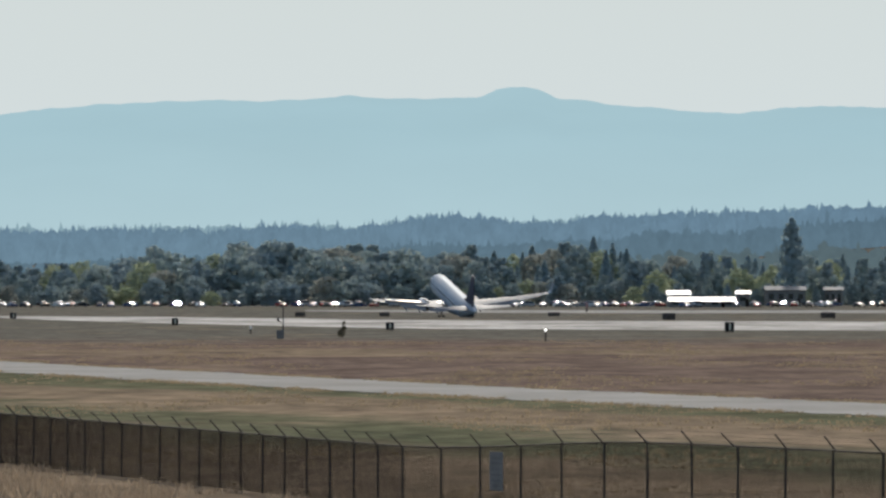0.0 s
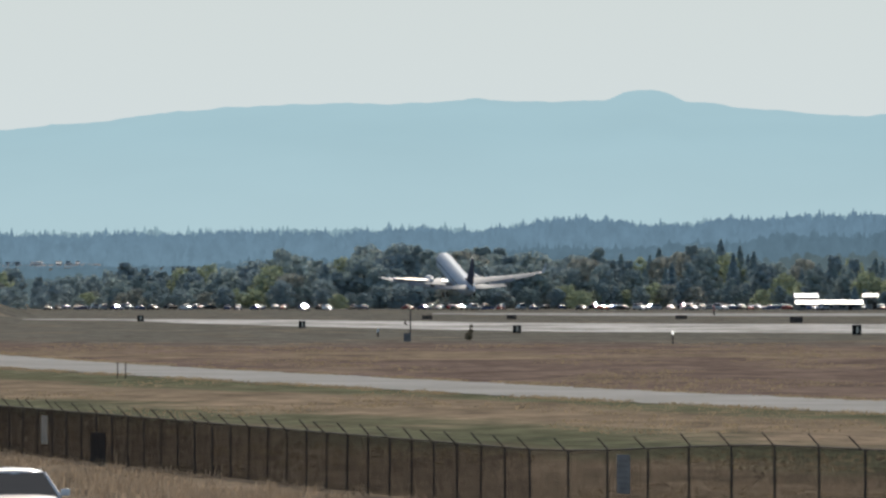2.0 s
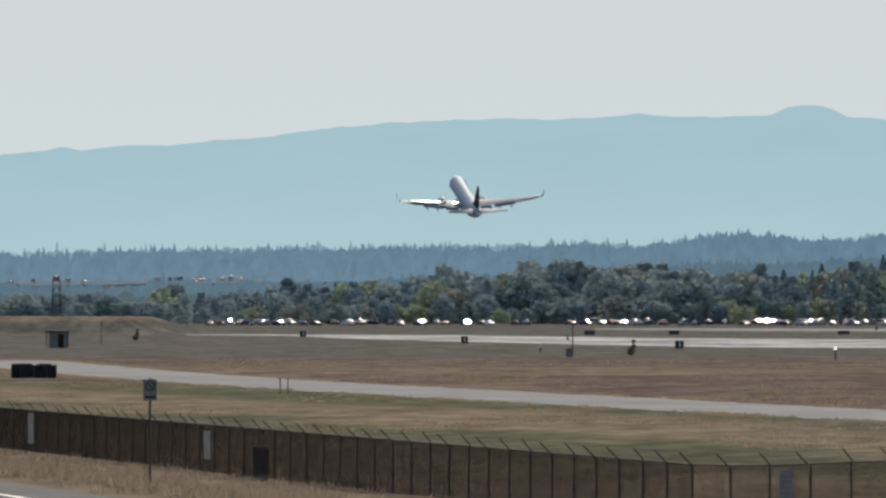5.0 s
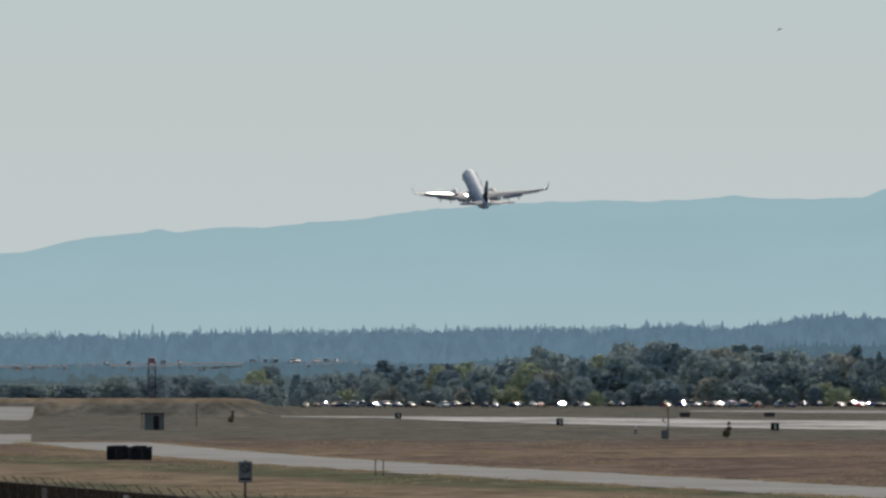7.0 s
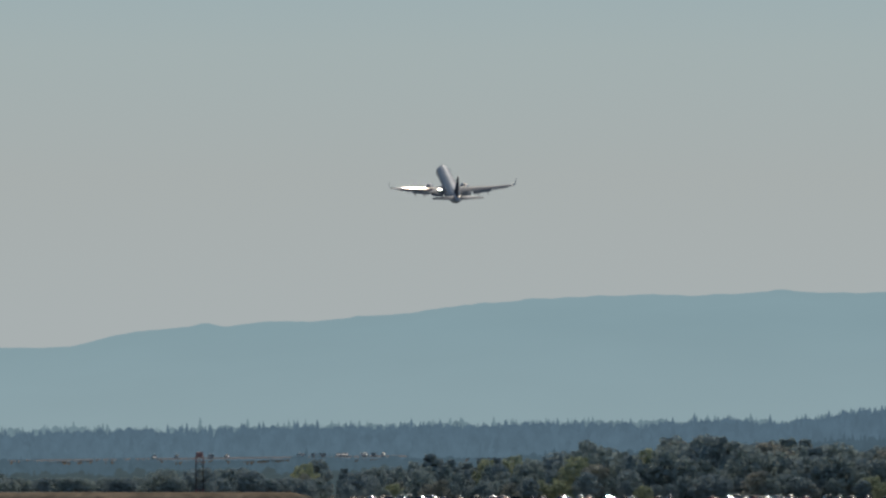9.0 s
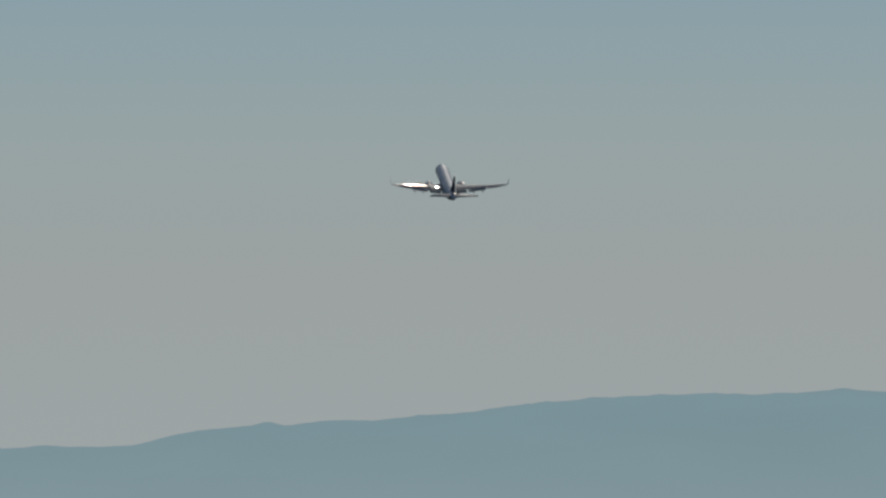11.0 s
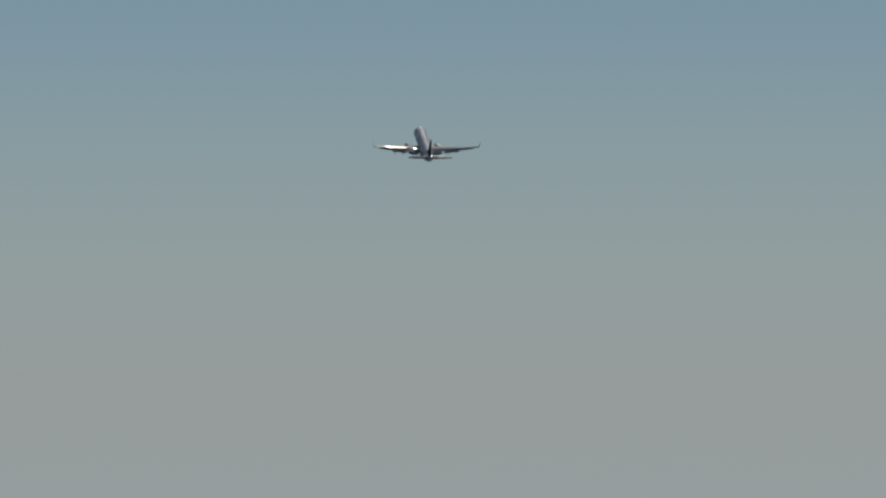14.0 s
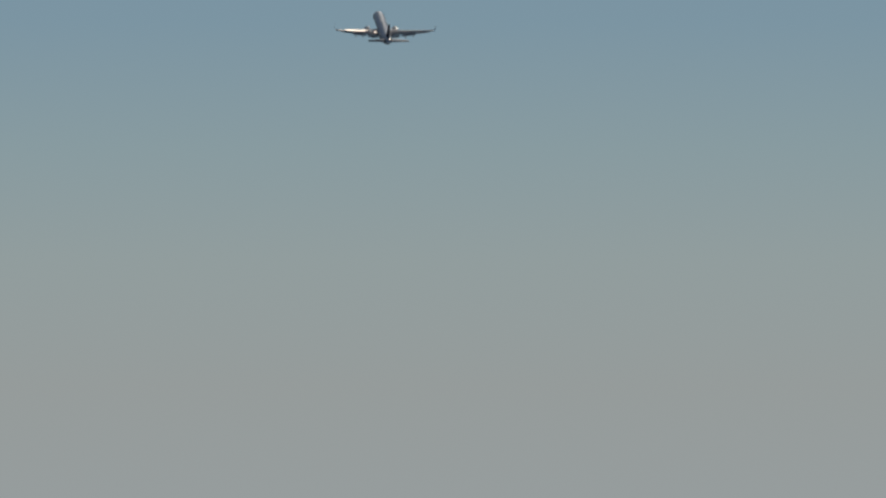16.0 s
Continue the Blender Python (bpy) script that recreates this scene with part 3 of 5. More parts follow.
# ---------------------------------------------------------------- verge grass
def build_verge():
    rng = random.Random(11)
    verts, faces = [], []
    for _ in range(17000):
        y = rng.uniform(130, 400)
        u = rng.triangular(5.0, 25, 16)
        x = lane_x(y) + u
        if y > 226 and x > CORNER.x - 0.257 * (y - CORNER.y) + 0.3:
            continue
        if noise.noise((x * 0.25, y * 0.12, 2)) < -0.12:
            continue
        z = height(x, y)
        h = rng.uniform(0.08, 0.34) * (1.7 if rng.random() < 0.06 else 1)
        for _ in range(6):
            a, l = rng.uniform(0, 6.28), rng.uniform(0.03, 0.25)
            bx, by = x + rng.uniform(-0.3, 0.3), y + rng.uniform(-0.3, 0.3)
            w = rng.uniform(0.02, 0.045)
            o = len(verts)
            verts += [(bx - w * math.sin(a), by + w * math.cos(a), z - 0.03), (bx + w * math.sin(a), by - w * math.cos(a), z - 0.03),
                      (bx + l * math.cos(a), by + l * math.sin(a), z + h * rng.uniform(0.7, 1.1))]
            faces.append((o, o + 1, o + 2))
    ob = new("verge_grass", mesh_of("verge_grass", verts, faces, DRY_GRASS))
    tagged(ob, "long dry straw-coloured grass on the road verge", "grass", kind="stuff")


def build_field_tufts():
    """Dry tufts over the mown field and thicker along both edges of the taxiway."""
    rng = random.Random(19)
    verts, faces = [], []

    def tuft(x, y, tall):
        z = height(x, y)
        for _ in range(4):
            a, l, w = rng.uniform(0, 6.28), rng.uniform(0.05, 0.3), rng.uniform(0.03, 0.08)
            bx, by = x + rng.uniform(-0.35, 0.35), y + rng.uniform(-0.35, 0.35)
            o = len(verts)
            verts.extend([(bx - w, by, z - 0.03), (bx + w, by, z - 0.03), (bx + l * math.cos(a), by + l * math.sin(a), z + tall * rng.uniform(0.6, 1.1))])
            faces.append((o, o + 1, o + 2))

    for (x0, y0), (x1, y1) in zip(TAXI, TAXI[1:]):
        d = Vector((x1 - x0, y1 - y0))
        n = Vector((d.y, -d.x)).normalized()
        for _ in range(int(d.length * 9)):
            u = rng.random()
            if noise.noise(((x0 + d.x * u) * 0.2, (y0 + d.y * u) * 0.05, 6)) < -0.15:
                continue
            side = rng.choice((-1, 1)) * (7.0 + abs(rng.gauss(0, 0.9)))
            tuft(x0 + d.x * u + n.x * side, y0 + d.y * u + n.y * side, rng.uniform(0.06, 0.24))
    for _ in range(15000):
        y = rng.uniform(235, 900)
        x = y * rng.uniform(-0.11, 0.058)
        if y < 500 and x < CORNER.x - 0.257 * (y - CORNER.y) + 1:
            continue
        if noise.noise((x * 0.07, y * 0.02, 12)) > 0.05 and not any(abs((x - x0) * (y1 - y0) - (y - y0) * (x1 - x0)) < 7.5 * math.hypot(x1 - x0, y1 - y0)
                                                                     and y0 - 8 < y < y1 + 8 for (x0, y0), (x1, y1) in zip(TAXI, TAXI[1:])):
            tuft(x, y, rng.uniform(0.05, 0.17))
    ob = new("field_tufts", mesh_of("field_tufts", verts, faces, FIELD_TUFT))
    tagged(ob, "scattered dry grass tufts on the mown airfield", "grass", kind="stuff")


build_verge()
build_field_tufts()


# ---------------------------------------------------------------- airfield trees
def leaf_mesh(name, rng, lumps, leaf, material, loose=0.22):
    """Leaf sprays laid over the shells of many lumps (centre, radius, count), facing outward but ruffled; none inside another lump."""
    verts, faces = [], []
    for (cx, cy, cz, r), n in lumps:
        for _ in range(n):
            d = Vector((rng.gauss(0, 1), rng.gauss(0, 1), rng.gauss(0, 1))).normalized()
            p = Vector((cx, cy, cz)) + Vector((d.x, d.y, d.z * 0.9)) * r * rng.uniform(0.88, 1.07)
            if any((p.x - q[0]) ** 2 + (p.y - q[1]) ** 2 + (p.z - q[2]) ** 2 < (0.72 * q[3]) ** 2 for q, _ in lumps):
                continue
            t = (d + loose * Vector((rng.gauss(0, 1), rng.gauss(0, 1), rng.gauss(0, 1)))).normalized()
            b = t.orthogonal().normalized()
            a = rng.uniform(0, 6.28)
            b, e = b * math.cos(a) + t.cross(b) * math.sin(a), t.cross(b) * math.cos(a) - b * math.sin(a)
            b, e = b * leaf * rng.uniform(0.35, 0.65), e * leaf * rng.uniform(0.35, 0.65)
            o = len(verts)
            verts += [p - b - e * 0.5, p + b * 0.7 - e, p + b + e * 0.6, p - b * 0.6 + e]
            faces.append((o, o + 1, o + 2, o + 3))
    return mesh_of(name, verts, faces, material)


def trunk_mesh(rng, h, r, limbs):
    bm = bmesh.new()
    rod(bm, (0, 0, -0.3), (0.1, 0, h * 0.75), r, r * 0.3, n=7)
    for _ in range(limbs):
        z = h * rng.uniform(0.25, 0.6)
        a = rng.uniform(0, 6.28)
        l = h * rng.uniform(0.15, 0.28)
        rod(bm, (0, 0, z), (math.cos(a) * l, math.sin(a) * l, z + l * 0.8), r * 0.4, r * 0.12, n=5)
    me = bpy.data.meshes.new("trunk")
    bm.to_mesh(me)
    bm.free()
    me.materials.append(BARK)
    return me


def broadleaf(seed, h, w, material, label):
    """A broad crown down to the ground: big lumps up the middle, smaller ones breaking its outline."""
    rng = random.Random(seed)
    ob = thing("broadleaf_tree", label, "tree", group="trees along the airfield")
    part("trunk", trunk_mesh(rng, h, h * 0.022, 7), None, ob)
    lumps = []
    for i in range(15):
        k = (i + 0.5) / 15
        a, bulge = i * 2.4 + rng.uniform(-0.5, 0.5), math.sin(math.pi * min(1, 0.3 + 0.62 * k)) ** 0.7
        q = w * 0.27 * bulge * rng.uniform(0.5, 1.1)
        r = w * (0.25 - 0.1 * k) * rng.uniform(0.85, 1.15)
        lumps.append(((math.cos(a) * q, math.sin(a) * q, min(h * (0.1 + 0.84 * k), h - r), r), int(160 * (1 - 0.5 * k))))
    for i in range(30):
        k, a = rng.uniform(0.05, 1), rng.uniform(0, 6.28)
        q = w * 0.46 * math.sin(math.pi * min(1, 0.3 + 0.64 * k)) ** 0.7
        lumps.append(((math.cos(a) * q, math.sin(a) * q, h * (0.08 + 0.9 * k), w * rng.uniform(0.05, 0.1)), 24))
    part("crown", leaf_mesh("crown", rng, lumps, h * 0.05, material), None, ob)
    return ob


def conifer(seed, h, w, label, full=0.8, material=None):
    """A pointed crown of drooping boughs round one stem; full: how round its flanks are."""
    rng = random.Random(seed)
    ob = thing("conifer_tree", label, "tree", group="trees along the airfield")
    part("trunk", trunk_mesh(rng, h, h * 0.016, 0), None, ob)
    lumps = []
    for i in range(36):
        k = i / 35
        a, r = i * 2.4, w * 0.5 * (1 - k) ** full
        lumps.append(((math.cos(a) * r * 0.55, math.sin(a) * r * 0.55, h * (0.08 + 0.9 * k), r * 0.5 * rng.uniform(0.85, 1.2) + w * 0.03), int(24 + 80 * (1 - k))))
    part("crown", leaf_mesh("crown", rng, lumps, h * 0.042, material or NEEDLE_HAZED, 0.3), None, ob)
    return ob


def skyline(b):
    """The tree line's height in metres by bearing (x over y)."""
    k = b * 14023 + 784
    return float(np.interp(k, (-240, -170, -110, -40, 0, 60, 120, 200, 275, 330, 420, 540, 690, 770, 815, 880, 940, 1050, 1120, 1180, 1260, 1350, 1600),
                           (11, 10.5, 8.5, 10, 13, 10.5, 12, 13, 16.5, 13.5, 18, 18.5, 17.5, 13.5, 18, 15, 16.5, 19, 16, 13, 15, 14, 15)))


def build_trees():
    rng = random.Random(21)
    kinds = [broadleaf(1, 15, 10, LEAF_HAZED, "dense green broadleaf tree in the airfield tree line"),
             broadleaf(2, 15, 7, LEAF_HAZED, "tall narrow green broadleaf tree in the airfield tree line"),
             broadleaf(3, 15, 12, LEAF_HAZED, "wide dark green broadleaf tree in the airfield tree line"),
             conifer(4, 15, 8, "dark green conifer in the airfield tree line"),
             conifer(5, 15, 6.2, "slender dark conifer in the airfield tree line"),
             broadleaf(6, 15, 12, LEAF_YELLOW_HAZED, "yellow-green broadleaf tree in the airfield tree line"),
             broadleaf(7, 15, 11, LEAF_RUST_HAZED, "dull rusty-green broadleaf tree in the airfield tree line"),
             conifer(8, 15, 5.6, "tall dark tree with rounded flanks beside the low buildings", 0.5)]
    for n, (row_y, low, high, gap) in enumerate(((2255, 0.25, 0.5, 4.4), (2280, 0.4, 0.85, 4.8), (2315, 0.62, 0.9, 5.6), (2370, 0.85, 1.06, 5.4), (2415, 0.88, 1.1, 7.0))):
        x = -0.09 * row_y
        while x < 0.0585 * row_y:
            y = row_y + rng.uniform(-14, 14) - 300 * (1 - ease(x / row_y * 14023 + 784, -230, -90))
            if x < -0.0722 * y:
                x += 1.5
                continue
            h = skyline(x / y) * rng.uniform(low, high)
            k = rng.random()
            if n < 2:
                i = 5 if k < 0.12 else 6 if k < 0.18 else rng.choice((0, 0, 1, 2, 2) if x < 5 else (0, 1, 1, 1, 4))
            else:
                con = 0.42 if x > 5 else 0.1
                i = (3 if k < con * 0.5 else 4) if k < con else (5 if k > 0.94 else 6 if k > 0.9 else rng.choice((0, 1, 2, 2) if x < 5 else (0, 1, 1)))
            s = h / 15
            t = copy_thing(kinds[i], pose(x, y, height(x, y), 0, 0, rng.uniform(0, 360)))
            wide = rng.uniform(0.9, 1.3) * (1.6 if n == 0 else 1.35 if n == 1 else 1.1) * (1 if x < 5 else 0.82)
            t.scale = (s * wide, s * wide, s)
            x += gap * rng.uniform(0.6, 1.4) * (0.75 if n == 0 else 1)
    # the lone tall tree by the buildings
    t = copy_thing(kinds[7], pose(99, 2250, 0, 0, 0, 40))
    t.scale = (1.75, 1.75, 1.66)
    tagged(t, "tall broad dark green tree standing above the tree line", "tree")
    # the hedge of low trees behind the bank
    x = -235.0
    while x < -143:
        y = rng.uniform(2010, 2050)
        h = rng.uniform(5.6, 6.4) * (1.4 if rng.random() < 0.05 else 1)
        t = copy_thing(kinds[rng.choice((0, 2, 2))], pose(x, y, 0, 0, 0, rng.uniform(0, 360)))
        t.scale = (h / 15 * 1.9, h / 15 * 1.9, h / 15)
        tagged(t, "low dark green tree in a hedge row", "tree", "hedge trees")
        x += rng.uniform(1.1, 2.1)
    for k, ob in enumerate(kinds):
        ob.matrix_basis = pose(-60 + 22 * k, 2440, 0)


build_trees()


# ---------------------------------------------------------------- airliner
def circle_ring(y, r, zc, n=28, squash=1.06):
    return [(r * math.cos(2 * math.pi * i / n), y, zc + r * squash * math.sin(2 * math.pi * i / n)) for i in range(n)]


def foil(points, thick, n=10, droop=0.0):
    """Rings of an aerofoil: points are (x, y of leading edge, chord, z); droop: how far the leading edge lies below the trailing one, in chords."""
    rings = []
    for x, y, c, z in points:
        ring = []
        for i in range(n + 1):
            k = 0.5 * (1 - math.cos(math.pi * i / n))
            t = thick * c * (2.97 * math.sqrt(k) - 1.26 * k - 3.52 * k * k + 2.84 * k ** 3 - 1.015 * k ** 4)
            ring.append((x, y - c * k, z + t * 1.15 - droop * c * (1 - k)))
        for i in range(n - 1, 0, -1):
            k = 0.5 * (1 - math.cos(math.pi * i / n))
            t = thick * c * (2.97 * math.sqrt(k) - 1.26 * k - 3.52 * k * k + 2.84 * k ** 3 - 1.015 * k ** 4)
            ring.append((x, y - c * k, z - t * 0.75 - droop * c * (1 - k)))
        rings.append(ring)
    return rings


def build_airliner():
    jet = thing("airliner", "white twin-engine airliner with a navy tail, taking off", "airplane")
    bm = bmesh.new()
    prof = ((19.3, 0.05, -0.55), (19.0, 0.45, -0.5), (18.3, 0.9, -0.38), (17.2, 1.35, -0.2), (15.6, 1.72, -0.06), (13.6, 1.88, 0), (6, 1.88, 0), (-2, 1.88, 0),
            (-8, 1.88, 0), (-10.5, 1.8, 0.08), (-13, 1.58, 0.3), (-15.5, 1.22, 0.62), (-17.8, 0.8, 0.95), (-19.3, 0.45, 1.15), (-20.0, 0.2, 1.22))
    loft(bm, [circle_ring(y, r, zc) for y, r, zc in prof])
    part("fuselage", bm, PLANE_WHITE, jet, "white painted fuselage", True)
    bm = bmesh.new()
    loft(bm, [[(x * k, y, -1.55 + z * k) for x, z in ((-2.1, 0.3), (-1.7, -0.45), (-0.8, -0.75), (0.8, -0.75), (1.7, -0.45), (2.1, 0.3), (1.2, 0.7), (-1.2, 0.7))]
              for y, k in ((6.5, 0.3), (5, 0.8), (3, 1.0), (-3.5, 1.0), (-6, 0.8), (-7.8, 0.3))])
    part("belly_fairing", bm, PLANE_GREY, jet, "grey wing-to-body fairing", True)
    # cockpit glass and cabin windows
    for s in (-1, 1):
        bm = bmesh.new()
        for k in range(3):
            box(bm, s * (0.35 + 0.42 * k), 17.15 - 0.42 * k, 0.78 - 0.1 * k, 0.36, 0.05, 0.42, 0.015, Matrix.Identity(4))
        part("cockpit_window", bm, GLASS_DARK, jet)
        bm = bmesh.new()
        for k in range(46):
            box(bm, s * 1.825, 12.6 - 0.51 * k, 0.5, 0.08, 0.15, 0.22)
        part("cabin_windows", bm, GLASS_DARK, jet, "row of small dark cabin windows")
        bm = bmesh.new()
        for y in (14.0, -13.4):
            box(bm, s * (1.87 if y > 0 else 1.53), y, 0.1 if y > 0 else 0.4, 0.05, 0.85, 1.85, 0.02)
        part("cabin_doors", bm, PLANE_GREY, jet)
    for s, side in ((-1, "left"), (1, "right")):
        bm = bmesh.new()
        loft(bm, foil([(s * 1.3, 4.6, 8.6, -1.25), (s * 2.4, 3.6, 7.6, -1.15), (s * 5.9, 1.6, 4.95, -0.8), (s * 11.5, -1.5, 3.1, 0.12), (s * 16.6, -4.3, 1.75, 1.22), (s * 17.1, -4.7, 1.5, 1.38)], 0.1, 10, 0.06))
        wing = part("wing", bm, PLANE_GREY, jet, "light grey swept wing", True)
        # bright bare-metal slats along the leading edge
        bm = bmesh.new()
        loft(bm, foil([(s * 6.4, 1.5, 0.75, -1.05), (s * 11.5, -1.32, 0.55, -0.12), (s * 16.4, -4.05, 0.38, 1.04)], 0.16))
        part("leading_edge_slat", bm, PLANE_METAL, wing, "bare metal slat", True)
        # flaps a little lowered behind the trailing edge
        for x0, x1, y0, y1, z0, z1, c in ((2.3, 5.6, -3.7, -3.25, -1.35, -1.1, 1.35), (6.2, 11.2, -3.35, -4.3, -0.95, 0.03, 1.0)):
            bm = bmesh.new()
            loft(bm, [[(s * x, y, z + 0.09), (s * x, y - c * 0.5, z - 0.02), (s * x, y - c, z - 0.32), (s * x, y - c * 0.5, z - 0.2), (s * x, y, z - 0.1)] for x, y, z in ((x0, y0, z0), (x1, y1, z1))])
            part("flap", bm, PLANE_GREY, wing)
        bm = bmesh.new()
        loft(bm, [[(s * x, y, z + 0.06), (s * x, y - c, z - 0.03), (s * x, y - c, z - 0.09), (s * x, y, z - 0.08)] for x, y, z, c in ((11.6, -4.55, 0.11, 0.75), (15.6, -5.75, 1.0, 0.5))])
        part("aileron", bm, PLANE_GREY, wing)
        for x, y, z in ((4.2, -3.4, -1.35), (7.6, -3.4, -1.05), (10.2, -3.9, -0.6)):
            bm = bmesh.new()
            loft(bm, [[(s * x + 0.19 * r * math.cos(a), y + dy, z + dz + 0.26 * r * math.sin(a)) for a in [i * math.pi / 4 for i in range(8)]]
                      for dy, dz, r in ((2.4, 0.1, 0.15), (1.4, 0.0, 0.9), (0, -0.12, 1.0), (-1.4, -0.35, 0.65), (-2.2, -0.5, 0.1))])
            part("flap_track_fairing", bm, PLANE_GREY, wing, "", True)
        # blended winglet
        bm = bmesh.new()
        loft(bm, foil([(s * 17.05, -4.66, 1.5, 1.33), (s * 17.45, -4.95, 1.4, 1.58), (s * 17.65, -5.3, 1.2, 2.08), (s * 17.9, -6.3, 0.55, 3.68)], 0.07))
        part("winglet", bm, PLANE_WHITE, wing, "upturned wingtip", True)
        # engine
        bm = bmesh.new()
        loft(bm, [[(s * 4.85 + r * math.cos(a), y, -2.05 + r * math.sin(a)) for a in [i * math.pi / 12 for i in range(24)]]
                  for y, r in ((6.9, 0.86), (7.05, 0.98), (6.6, 1.1), (5.4, 1.16), (3.8, 1.05), (2.6, 0.86), (2.55, 0.74))])
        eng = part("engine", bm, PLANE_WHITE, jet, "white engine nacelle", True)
        bm = bmesh.new()
        loft(bm, [[(s * 4.85 + r * math.cos(a), y, -2.05 + r * math.sin(a)) for a in [i * math.pi / 9 for i in range(18)]]
                  for y, r in ((2.9, 0.62), (1.9, 0.5), (1.2, 0.34), (0.6, 0.06))])
        part("exhaust_cone", bm, ENGINE_DARK, eng, "dark metal exhaust", True)
        bm = bmesh.new()
        loft(bm, [[(s * 4.85 - 0.16, y, z0), (s * 4.85 + 0.16, y, z0), (s * 4.85 + 0.16, y, z1), (s * 4.85 - 0.16, y, z1)] for y, z0, z1 in ((5.6, -1.2, -0.85), (3.4, -1.15, -0.7), (0.5, -1.2, -0.75))])
        part("pylon", bm, PLANE_GREY, eng)
        bm = bmesh.new()
        loft(bm, foil([(s * 0.4, -14.4, 4.0, 1.05), (s * 1.0, -14.8, 3.7, 1.1), (s * 7.1, -18.2, 1.5, 1.75)], 0.09))
        part("tailplane", bm, PLANE_GREY, jet, "grey horizontal tailplane", True)
    # fin with its dorsal fillet and rudder
    fin_rows = ((1.75, -9.2, 9.6, 0.05), (2.3, -12.6, 6.5, 0.085), (3.2, -13.4, 5.6, 0.085), (7.6, -17.2, 2.5, 0.085))
    rings = []
    for z, y, c, th in fin_rows:
        base = foil([(0, y, c, 0)], th)[0]
        rings.append([(p[2], p[1], z) for p in base])
    bm = bmesh.new()
    loft(bm, rings)
    part("fin", bm, PLANE_NAVY, jet, "navy blue tail fin", True)
    bm = bmesh.new()
    loft(bm, [[(0.17 * w, y, z), (-0.17 * w, y, z), (-0.02, y - c, z), (0.02, y - c, z)] for z, y, c, w in ((2.2, -17.9, 1.35, 1.0), (7.4, -19.1, 0.75, 0.5))])
    part("rudder", bm, PLANE_NAVY, jet)
    bm = bmesh.new()
    rod(bm, (0, -19.9, 1.22), (0, -20.35, 1.24), 0.2, 0.12, 10)
    part("exhaust_outlet", bm, PLANE_METAL, jet, "bare metal tail cone outlet", True)
    # wheels, which fold away after the take-off
    legs = []
    for s in (-1, 1):
        bm = bmesh.new()
        rod(bm, (0, 0, 0.2), (0, 0, -2.05), 0.13, 0.1, 10)
        rod(bm, (-0.5, 0, -2.05), (0.5, 0, -2.05), 0.08, n=8)
        rod(bm, (0, 0, -0.9), (-s * 1.0, 0, 0.1), 0.06, n=6)
        leg = part("main_gear_leg", bm, PLANE_METAL, jet, "steel landing gear leg", at=pose(s * 2.86, -2.2, -1.35))
        for d in (-0.43, 0.43):
            bm = bmesh.new()
            rod(bm, (d - 0.19, 0, -2.05), (d + 0.19, 0, -2.05), 0.56, n=20)
            part("wheel", bm, RUBBER, leg, "black tyre", True)
        legs.append((leg, s))
    bm = bmesh.new()
    rod(bm, (0, 0, 0.2), (0, 0, -1.7), 0.09, 0.07, 8)
    rod(bm, (-0.25, 0, -1.7), (0.25, 0, -1.7), 0.05, n=6)
    nose = part("nose_gear_leg", bm, PLANE_METAL, jet, "steel nose gear leg", at=pose(0, 13.6, -1.7))
    for d in (-0.2, 0.2):
        bm = bmesh.new()
        rod(bm, (d - 0.1, 0, -1.7), (d + 0.1, 0, -1.7), 0.34, n=16)
        part("wheel", bm, RUBBER, nose, "black tyre", True)
    # polished panels, twisted and crowned, added so the sun's glint follows the climb
    def glint_way(pitch, roll=-1.0):
        n = (SUN_WAY + Vector((0.06, -0.996, -0.0032 * pitch))).normalized()
        return (pose(0, 0, 0, pitch, roll, 11).to_3x3().inverted() @ n).normalized()

    def crowned(name, label, stations, chord, metal, parent):
        """A strip of bare metal along stations of (x, y, z, normal), a little convex from front to back."""
        bm = bmesh.new()
        rings = []
        for x, y, z, n in stations:
            f = Vector((0, 1, 0)) - n * n.y
            f.normalize()
            c = Vector((x, y, z))
            tops = [c + f * (chord * u) - n * (chord * 0.006 * (2 * u) ** 2) for u in (0.5, 0.25, 0, -0.25, -0.5)]
            rings.append(tops + [p - n * 0.05 for p in tops[::-1]])
        loft(bm, rings)
        return part(name, bm, metal, parent, label, True)

    rows = []
    for x, pitch, roll in ((-4.6, 15.5, -2), (-7.4, 15.9, -2), (-8.8, 16.2, -2), (-10.4, 16.7, -2), (-10.9, 17.3, -2), (-11.5, 19.2, -0.5), (-12.0, 21.2, -0.3), (-13.0, 21.8, -0.3), (-14.2, 22.5, -0.3)):
        n = glint_way(pitch, roll)
        y = -0.5 - 3.3 * (-4.6 - x) / 8.0
        z = -0.55 if not rows else rows[-1][2] - (n.x * (x - rows[-1][0]) + n.y * (y - rows[-1][1])) / n.z
        rows.append((x, y, z, n))
    crowned("wing_glint_strip", "added polished metal strip twisted to glint in the sun", rows, 1.7, POLISHED, jet)
    # Three more added reflectors, each aimed for one pitch.
    for name, x, y, z, pitch, wide in (("root_glint_panel", -2.75, -2.4, -0.35, 17, 1.3), ("tail_glint_panel", 0.3, -17.6, 1.95, 25, 0.9), ("engine_glint_panel", 5.2, 3.4, -0.6, 25, 0.6)):
        bm = bmesh.new()
        n = glint_way(pitch)
        box(bm, 0, 0, 0, wide, wide * 1.3, 0.06, 0.025, Matrix.Translation((x, y, z)) @ n.to_track_quat("Z", "Y").to_matrix().to_4x4())
        part(name, bm, SHEEN if x < 0 else POLISHED, jet, "added bare metal panel aimed to glint in the sun")
    return jet, legs, nose


